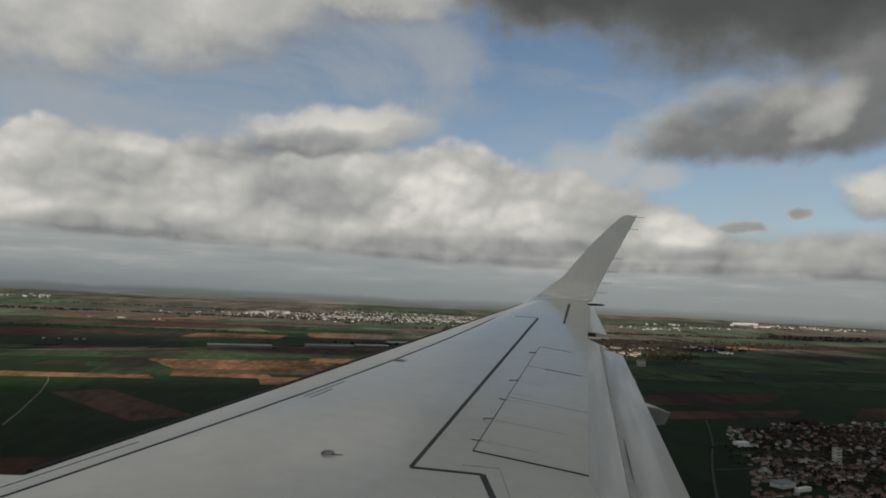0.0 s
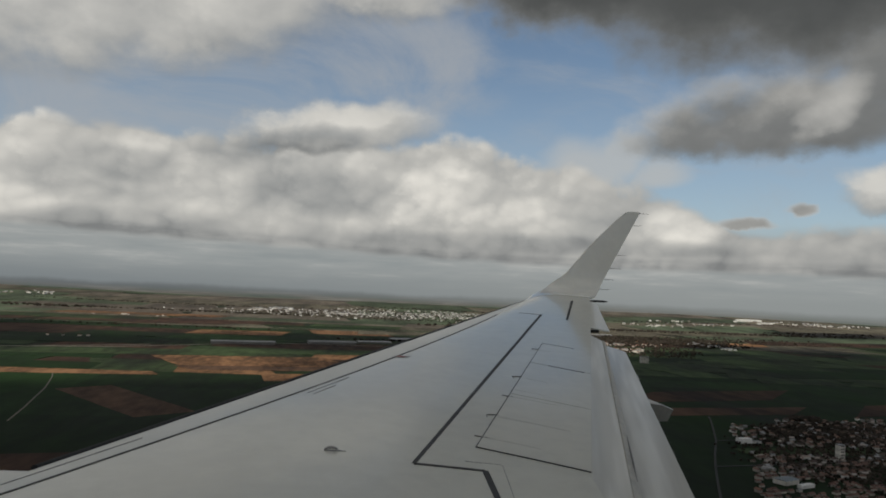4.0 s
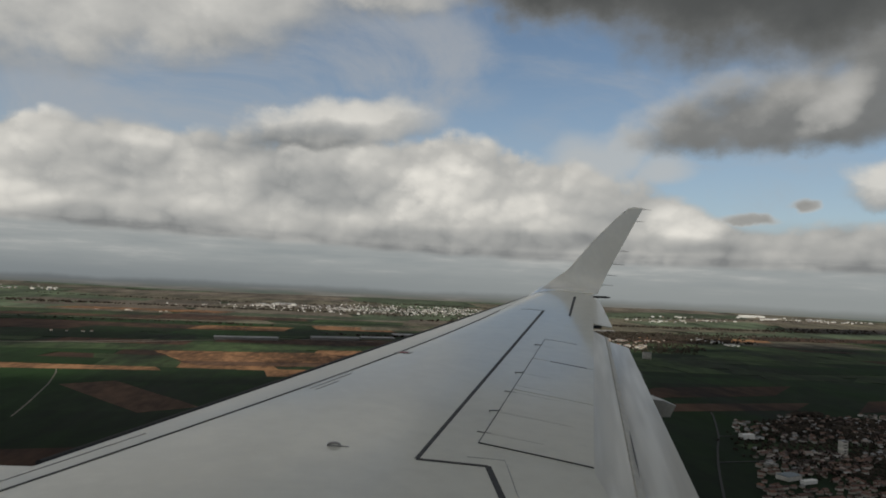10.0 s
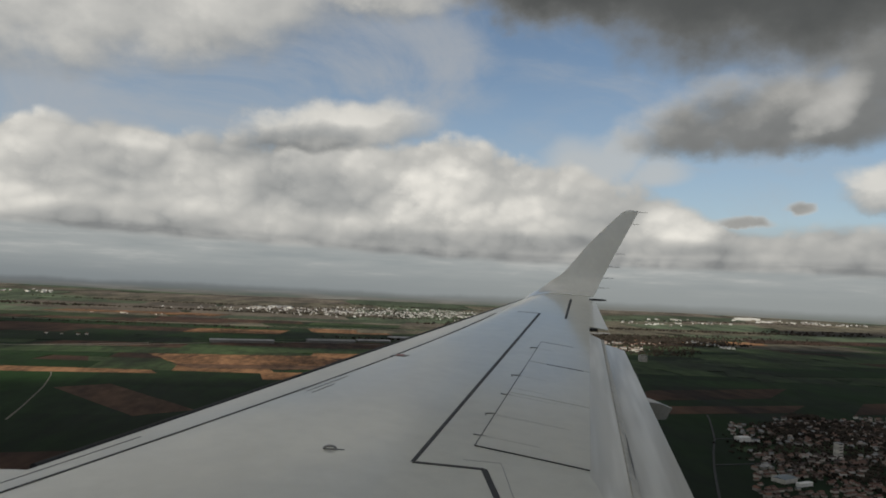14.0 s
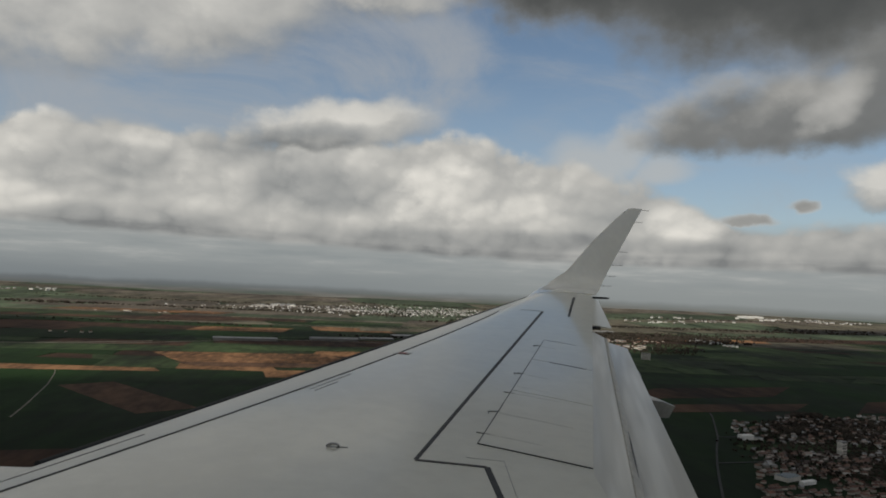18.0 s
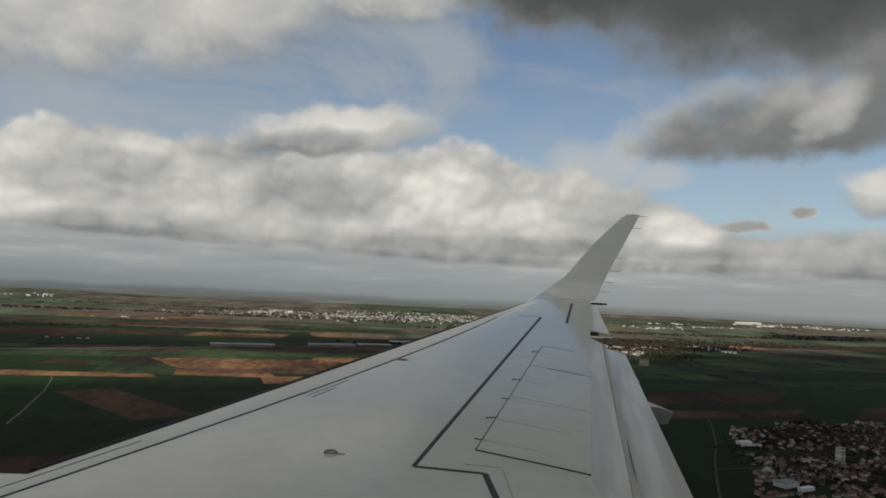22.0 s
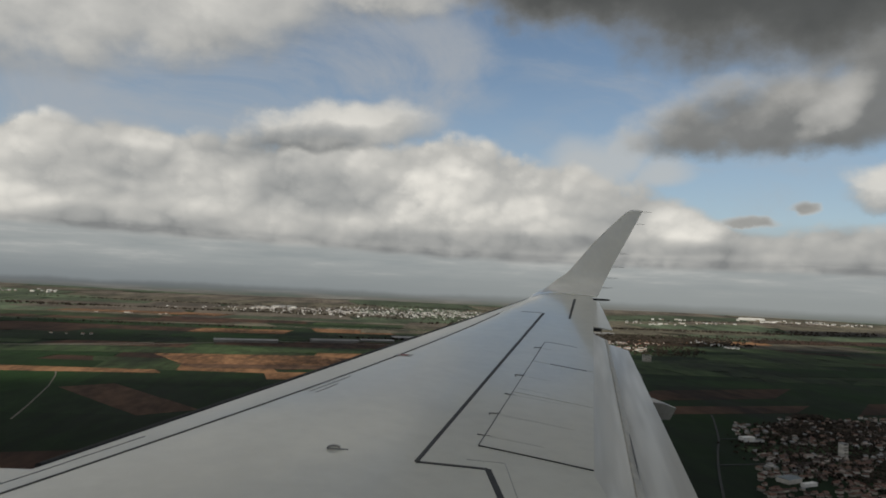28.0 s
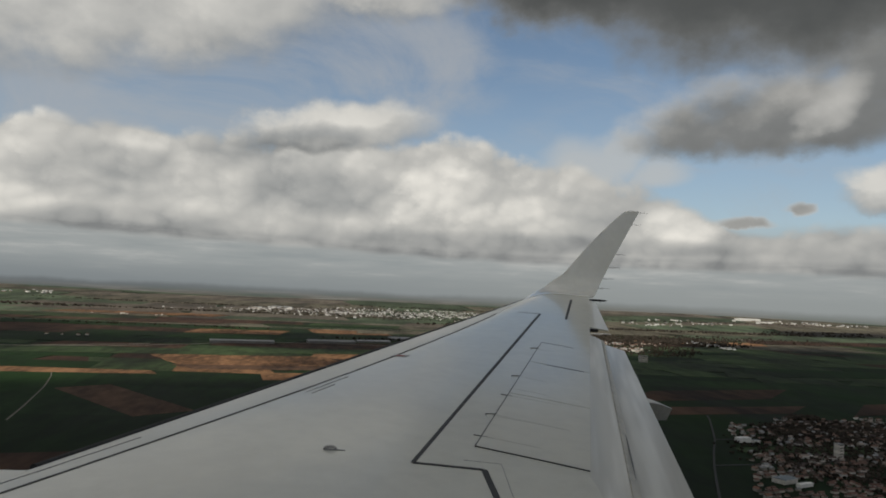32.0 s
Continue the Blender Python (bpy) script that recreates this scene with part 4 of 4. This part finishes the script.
# ---- towns, sheds, woods, roads ----
def wood(cx, cy, a, b, count, size, seed):
    """A wood or tree belt: many small crowns over an uneven oval."""
    pick = random.Random(seed)
    ball = bmesh.new()
    bmesh.ops.create_icosphere(ball, subdivisions=1, radius=1.0)
    base_v = [v.co.copy() for v in ball.verts]
    base_f = [[v.index for v in f.verts] for f in ball.faces]
    ball.free()
    verts, faces = [], []
    for _ in range(count):
        r, t = math.sqrt(pick.random()), pick.uniform(0, 2 * math.pi)
        x, y = cx + a * r * math.cos(t) + pick.gauss(0, a * 0.08), cy + b * r * math.sin(t) + pick.gauss(0, b * 0.08)
        s, floor = size * pick.uniform(0.6, 1.3), rise(x, y)
        first = len(verts)
        for v in base_v:
            j = pick.uniform(0.75, 1.25)
            verts.append((x + v.x * s * j, y + v.y * s * j, floor + s * 0.75 + v.z * s * 0.95 * j))
        faces += [[first + q for q in f] for f in base_f]
    me = bpy.data.meshes.new("woodland")
    me.from_pydata(verts, [], faces)
    me.materials.append(WOOD)
    return tagged(new("woodland", me), "dark leafless woodland and garden trees", "woodland", kind="stuff")


def house(w, d, h, wall_mat, roof_mat, flat=False):
    root = new("house")
    bm = bmesh.new()
    box(bm, -w / 2, w / 2, -d / 2, d / 2, -0.5, h)
    part("wall", bm, wall_mat, root)
    bm = bmesh.new()
    if flat:
        box(bm, -w / 2 - 0.3, w / 2 + 0.3, -d / 2 - 0.3, d / 2 + 0.3, h, h + 0.5)
    else:
        e = 0.5
        loft(bm, [[(x, -d / 2 - e, h - 0.2), (x, 0, h + d * 0.38), (x, d / 2 + e, h - 0.2)] for x in (-w / 2 - e, w / 2 + e)])
    part("roof", bm, roof_mat, root)
    return root


PLANS = [house(15, 9, 5.5, PLASTER, ROOF_TILE), house(11, 8, 6.0, PLASTER, ROOF_TILE), house(20, 10, 7.5, PLASTER, ROOF_GREY), house(26, 12, 8.5, PLASTER, ROOF_GREY, True)]
for plan, text in zip(PLANS, ("pale rendered house with brown tiled roof", "small pale house with brown tiled roof", "long pale terrace with grey roof", "white flat-roofed block in the town")):
    tagged(plan, text, "house", "town houses")
SPOTS = []


def town(cx, cy, a, b, count, mix, seed, tilt=0.0, grow=1.0, far=False):
    """Houses scattered in an oval; a distant town is one mass of houses."""
    pick = random.Random(seed)
    mass = ([], [], [])
    for _ in range(count):
        if not _ % 9:
            kx, ky = pick.gauss(0, 0.45), pick.gauss(0, 0.45)
        x, y = a * (kx + pick.gauss(0, 0.13)), b * (ky + pick.gauss(0, 0.13))
        x, y = cx + x, cy + y + tilt * x
        if any(abs(x - px) < 13 * grow and abs(y - py) < 12 * grow for px, py in SPOTS):
            continue
        SPOTS.append((x, y))
        i = pick.choices(range(4), mix)[0]
        m = pose(x, y, rise(x, y) + 0.8 * (rise(x, y) > 0), 0, 0, pick.choice((8, 12, 98, -20, 70)) + pick.uniform(-6, 6)) @ Matrix.Scale(grow * pick.uniform(0.75, 1.25), 4)
        if far:
            for ob in PLANS[i].children:
                first = len(mass[0])
                mass[0].extend(m @ v.co for v in ob.data.vertices)
                mass[1].extend([first + q for q in p.vertices] for p in ob.data.polygons)
                mass[2].extend([ob.data.materials[0].name != "pale_render_wall"] * len(ob.data.polygons))
        elif PLANS[i].get("used"):
            copy_thing(PLANS[i], m).matrix_basis = m
        else:
            PLANS[i]["used"] = 1
            PLANS[i].matrix_basis = m
    if far:
        me = bpy.data.meshes.new("distant_town")
        me.from_pydata(mass[0], [], mass[1])
        me.materials.append(PLASTER_FAR)
        me.materials.append(ROOF_GREY)
        me.polygons.foreach_set("material_index", mass[2])
        tagged(new("distant_town", me), "distant town of pale houses and blocks", "town", kind="stuff")


town(800, 2150, 190, 260, 110, (4, 4, 1, 0.6), 5, 0.2, 0.55)
town(1190, 2330, 90, 120, 34, (3, 2, 2, 1), 6, 0.2, 0.62, True)
town(-500, 1900, 300, 60, 5, (2, 3, 1, 0), 11, 0.1, 0.5)
town(-400, 2900, 600, 200, 8, (2, 3, 1, 1), 12, 0.1, 0.7)
town(150, 3650, 760, 330, 760, (3, 2, 2, 0.5), 3, 0.12, 0.46, True)
town(560, 3950, 420, 260, 240, (3, 2, 2, 0.5), 13, 0.1, 0.46, True)
town(-330, 3700, 220, 110, 50, (3, 2, 2, 1), 4, 0.1, 1.0, True)
town(1750, 3700, 600, 250, 60, (3, 2, 2, 1), 8, 0.1, 0.7, True)
town(2600, 4050, 600, 250, 80, (3, 2, 2, 1), 9, 0.1, 0.75, True)
town(-1850, 4300, 300, 160, 70, (3, 1, 2, 1), 10, -0.1, 0.75, True)


# the village below the wing's rear edge: terraces of small houses along bent streets
VILLAGE = random.Random(77)
HOMES = []
for w, d, h, roof, text in ((11, 7.5, 4.2, ROOF_RED, "small cream village house with red-brown tiled roof"), (9, 7, 3.6, ROOF_RED, "low village bungalow with red-brown tiled roof"),
                            (12, 8, 5.4, ROOF_TILE, "two-storey village house with dark brown roof"), (17, 8, 4.6, ROOF_RED, "short terrace of village houses with red-brown roof"), (10, 8, 4.4, ROOF_GREY, "pale village house with grey slate roof")):
    HOMES.append(tagged(house(w, d, h, VILLAGE_WALL, roof), text, "house", "village houses"))
placed = [False] * len(HOMES)


def village_edge(y):
    return 330 + (y - 563) * 0.49 + 10 * math.sin(y * 0.02)


SMALL = 0.47
HOME_SPOTS = []
street = 470.0
while street < 925:
    along = village_edge(street) + VILLAGE.uniform(4, 10)
    upper = street > 715
    while along < village_edge(street) + (400 if street < 800 else 300):
        bend = 9 * math.sin(along * 0.017 + street * 0.01)
        x, y = along + VILLAGE.gauss(0, 1.2), street + 0.12 * (along - 400) + bend + VILLAGE.gauss(0, 1.4)
        along += VILLAGE.uniform(7.0, 10.5) * (1.4 if upper else 1.0)
        open_ground = min(math.hypot((x - 505) / 85, (y - 752) / 20), math.hypot((x - 398) / 30, (y - 612) / 20), math.hypot((x - 455) / 26, (y - 790) / 14), math.hypot(x - 512, y - 716) / 11) < 1
        grove = noise.noise(Vector((x * 0.018, y * 0.018, 4.0))) > 0.30
        if open_ground or grove or VILLAGE.random() < (0.20 if upper else 0.10):
            continue
        i = VILLAGE.choices(range(5), (4, 4, 1, 2, 0.6) if not upper else (2, 3, 3, 1, 3))[0]
        turn = 7 + VILLAGE.choice((0, 0, 0, 90)) + 10 * math.cos(along * 0.017) + VILLAGE.gauss(0, 4)
        HOME_SPOTS.append((i, pose(x, y, 0, 0, 0, turn) @ Matrix.Scale(SMALL * VILLAGE.uniform(0.8, 1.15), 4)))
    street += VILLAGE.uniform(9, 12.5)

# the houses in the nearest streets stand by themselves, the rest of the village is one mass
HOME_SPOTS.sort(key=lambda q: q[1].translation.y)
mass = ([], [], [])
for i, m in HOME_SPOTS:
    if not placed[i]:
        placed[i] = True
        HOMES[i].matrix_basis = m
    elif 545 < m.translation.y < 640 and m.translation.x < 520:
        copy_thing(HOMES[i], m).matrix_basis = m
    else:
        for ob in HOMES[i].children:
            first = len(mass[0])
            mass[0].extend(m @ v.co for v in ob.data.vertices)
            mass[1].extend([first + q for q in p.vertices] for p in ob.data.polygons)
            mass[2].extend([0 if ob.name.startswith("wall") else 2 if i == 4 else 1] * len(ob.data.polygons))
me = bpy.data.meshes.new("village")
me.from_pydata(mass[0], [], mass[1])
for q in (PLASTER_MASS, ROOF_MASS, ROOF_GREY):
    me.materials.append(q)
me.polygons.foreach_set("material_index", mass[2])
tagged(new("village", me), "village of cream houses with brown tiled roofs", "village", kind="stuff")

for plan in PLANS:
    if "used" in plan:
        del plan["used"]


SHED_WALL = surface("sheet_metal_wall", (0.15, 0.15, 0.145), 0.6, vary=0.12, scale=0.06, per_object=0.3)


def shed(x, y, turn, w, d, h, label, white=False):
    root = tagged(new("warehouse"), label, "warehouse", "sheds")
    bm = bmesh.new()
    box(bm, -w / 2, w / 2, -d / 2, d / 2, -0.5, h)
    part("wall", bm, WHITE_WALL if white else SHED_WALL, root)
    bm = bmesh.new()
    bays = max(1, round(d / 24))
    for i in range(bays):
        y0, y1 = lerp(-d / 2, d / 2, i / bays), lerp(-d / 2, d / 2, (i + 1) / bays)
        loft(bm, [[(q, y0, h), (q, (y0 + y1) / 2, h + 2.2), (q, y1, h)] for q in (-w / 2 - 0.6, w / 2 + 0.6)])
    part("roof", bm, WHITE_WALL if white else ROOF_GREY, root)
    root.matrix_basis = pose(x, y, rise(x, y), 0, 0, turn)


shed(-250, 1835, 10, 150, 30, 6, "long low grey-roofed warehouse beside fields")
shed(-40, 1930, 12, 120, 40, 5, "long low grey-roofed warehouse beside fields")
shed(70, 1990, 12, 90, 35, 4.5, "long low grey-roofed warehouse beside fields")
shed(170, 2120, 12, 100, 50, 5, "wide grey-roofed warehouse beside fields")
shed(2390, 4200, 10, 150, 50, 12, "large white distant warehouse", True)
shed(1500, 4500, 10, 120, 50, 9, "large white distant warehouse", True)
shed(930, 2700, 20, 110, 50, 6, "pale roadside warehouse near the village")


def flats(x, y, turn, w, d, storeys, wall, label):
    """A slab of flats: floors with recessed window bands and a parapet roof."""
    root = tagged(new("apartment_block"), label, "apartment block")
    for i in range(storeys):
        bm = bmesh.new()
        box(bm, -w / 2, w / 2, -d / 2, d / 2, i * 3.0, i * 3.0 + 2.0)
        for j in range(int(w / 4) + 1):
            q = lerp(-w / 2 + 0.4, w / 2 - 0.4, j / max(1, int(w / 4)))
            box(bm, q - 0.4, q + 0.4, -d / 2, d / 2, i * 3.0 + 2.0, i * 3.0 + 3.0)
        storey = part("storey", bm, wall, root)
        bm = bmesh.new()
        box(bm, -w / 2 + 0.3, w / 2 - 0.3, -d / 2 + 0.3, d / 2 - 0.3, i * 3.0 + 2.0, i * 3.0 + 3.0)
        part("window_band", bm, SEAL_AND_SHADE, storey)
    bm = bmesh.new()
    box(bm, -w / 2 - 0.3, w / 2 + 0.3, -d / 2 - 0.3, d / 2 + 0.3, storeys * 3.0, storeys * 3.0 + 0.8)
    part("roof", bm, ROOF_GREY, root)
    root.matrix_basis = pose(x, y, 0, 0, 0, turn)


flats(705, 1700, -15, 20, 8, 5, PLASTER, "cream slab of flats at the village edge")
flats(512, 716, 12, 6.5, 6.5, 5, PLASTER, "pale tower of flats rising from the village")


def hall(x, y, turn, w, d, h, wall, roof, label):
    """A flat hall with a parapet and a roof sheet."""
    root = tagged(new("village_hall"), label, "hall", "village halls")
    bm = bmesh.new()
    box(bm, -w / 2, w / 2, -d / 2, d / 2, -0.5, h)
    part("wall", bm, wall, root)
    bm = bmesh.new()
    loft(bm, [[(q, -d / 2 - 0.4, h), (q, 0, h + 0.06 * d), (q, d / 2 + 0.4, h)] for q in (-w / 2 - 0.4, w / 2 + 0.4)])
    part("roof", bm, roof, root)
    root.matrix_basis = pose(x, y, 0, 0, 0, turn)


hall(449, 792, 10, 15, 9, 5, WHITE_WALL, WHITE_WALL, "white block beside the village green")
hall(462, 788, 10, 8, 6, 3, WHITE_WALL, ROOF_GREY, "low white annex beside the village green")
hall(392, 620, 25, 19, 13, 4, PLASTER, ROOF_BLUE, "hall with blue-grey sheet roof in the village")
hall(402, 606, 20, 16, 5, 3, WHITE_WALL, WHITE_WALL, "long white low hall in the village")
hall(560, 600, 20, 17, 7, 3, WHITE_WALL, ROOF_GREY, "long white low hall in the village")
field(500, 752, 160, 36, 7, 0, "green", "dark green playing field in the village")

for i, (cx, cy, a, b, count, size) in enumerate(((200, 3650, 680, 400, 900, 3.2), (600, 4300, 700, 30, 200, 3.5), (800, 2160, 230, 300, 1100, 2.6), (1190, 2400, 170, 130, 200, 4), (950, 2550, 420, 160, 1100, 4), (-1500, 3300, 420, 60, 150, 5),
                                                 (-900, 3900, 700, 22, 200, 3.5), (1900, 3900, 700, 22, 200, 3.5), (1500, 2700, 500, 150, 240, 3.5), (-600, 2350, 350, 20, 80, 3), (2300, 3300, 400, 80, 90, 4),
                                                 (600, 3000, 300, 90, 220, 4.5), (100, 2080, 160, 12, 50, 3), (585, 690, 165, 190, 4200, 1.5), (650, 860, 130, 70, 2400, 1.8), (625, 950, 24, 12, 120, 3.0), (860, 2360, 300, 30, 260, 3.5), (1700, 3150, 700, 40, 300, 4.5), (-700, 3350, 600, 25, 220, 4))):
    wood(cx, cy, a, b, count, size, 40 + i)


def road(points, width, label, material=None):
    bm = bmesh.new()
    left, right = [], []
    for i, (x, y) in enumerate(points):
        ax, ay = points[max(0, i - 1)]
        bx, by = points[min(len(points) - 1, i + 1)]
        d = math.hypot(bx - ax, by - ay)
        nx, ny = -(by - ay) / d * width / 2, (bx - ax) / d * width / 2
        left.append((x + nx, y + ny))
        right.append((x - nx, y - ny))
    sheet(bm, [[(x, y, -0.5) for x, y in left], [(x, y, 0.55) for x, y in left], [(x, y, 0.55) for x, y in right], [(x, y, -0.5) for x, y in right]])
    tagged(part("road", bm, material or ROAD), label, "road", kind="structure")


road([(-900, 1530), (-504, 1640), (-300, 1800), (-229, 1879), (100, 1900), (500, 2050)], 7, "pale country road between fields")
road([(-1700, 2350), (-900, 2420), (-100, 2500), (700, 2620), (1600, 2750)], 8, "pale country road between fields")

road([(492, 960), (480, 930), (448, 860), (420, 800), (385, 735), (355, 676), (328, 620), (300, 560), (270, 480)], 2.2, "asphalt lane round the village edge", STREET)
road([(420, 800), (520, 812), (640, 838), (800, 880)], 3, "asphalt street through the village", STREET)
road([(355, 676), (470, 695), (600, 730), (760, 770)], 3, "asphalt street through the village", STREET)
road([(-640, 1610), (-560, 1650), (-480, 1700), (-440, 1735)], 9, "pale farm track between fields")

road([(-345, 820), (-362, 900), (-398, 1051), (-430, 1160), (-445, 1200)], 1.6, "narrow curving farm lane")

# broken cloud overhead, out of sight from the window, that shades the wing and most of the land
OVER = 2500.0
SHIFT = SUN_FROM * (OVER / SUN_FROM.z)


def cloud(sx, sy, a, b):
    bm = bmesh.new()
    bmesh.ops.create_icosphere(bm, subdivisions=3, radius=1.0)
    for v in bm.verts:
        d = 1 + 0.30 * noise.fractal(v.co * 1.7 + Vector((sx * 0.01, sy * 0.01, 0)), 1.0, 2.0, 4)
        v.co = Vector((v.co.x * a * d, v.co.y * b * d, v.co.z * (150 if v.co.z > 0 else 50) * d))
    ob = part("cloud", bm, CLOUD, None, "", True)
    ob.location = (sx + SHIFT.x, sy + SHIFT.y, OVER)
    return tagged(ob, "broad flat-based cumulus cloud drifting overhead", "cloud", "clouds overhead")


for sx, sy, a, b in ((0, 100, 900, 900), (-700, 700, 900, 380), (400, 850, 1000, 400), (1500, 900, 900, 600), (1250, 1500, 620, 260), (1800, 2050, 620, 200), (1000, 1950, 160, 60), (-1300, 1500, 560, 260), (900, 1600, 420, 230)):
    cloud(sx, sy, a, b)
scatter = random.Random(21)
for i in range(60):
    sy = 1350 + 3900 * scatter.random() ** 1.2
    sx = scatter.uniform(-0.65, 1.15) * sy
    if sy > 2500 and i % 3:
        continue
    if abs(sx + 430) < 230 and abs(sy - 1560) < 120:
        continue
    if abs(sx + 200) < 130 and abs(sy - 1400) < 90 or abs(sx + 180) < 200 and abs(sy - 1680) < 70:
        continue
    if sy > 2900 and abs(sx - 150) < 900 or sy > 3700:
        continue
    size = scatter.uniform(0.05, 0.12) * sy
    cloud(sx, sy, size * scatter.uniform(1.0, 2.2), size * scatter.uniform(0.5, 0.9))
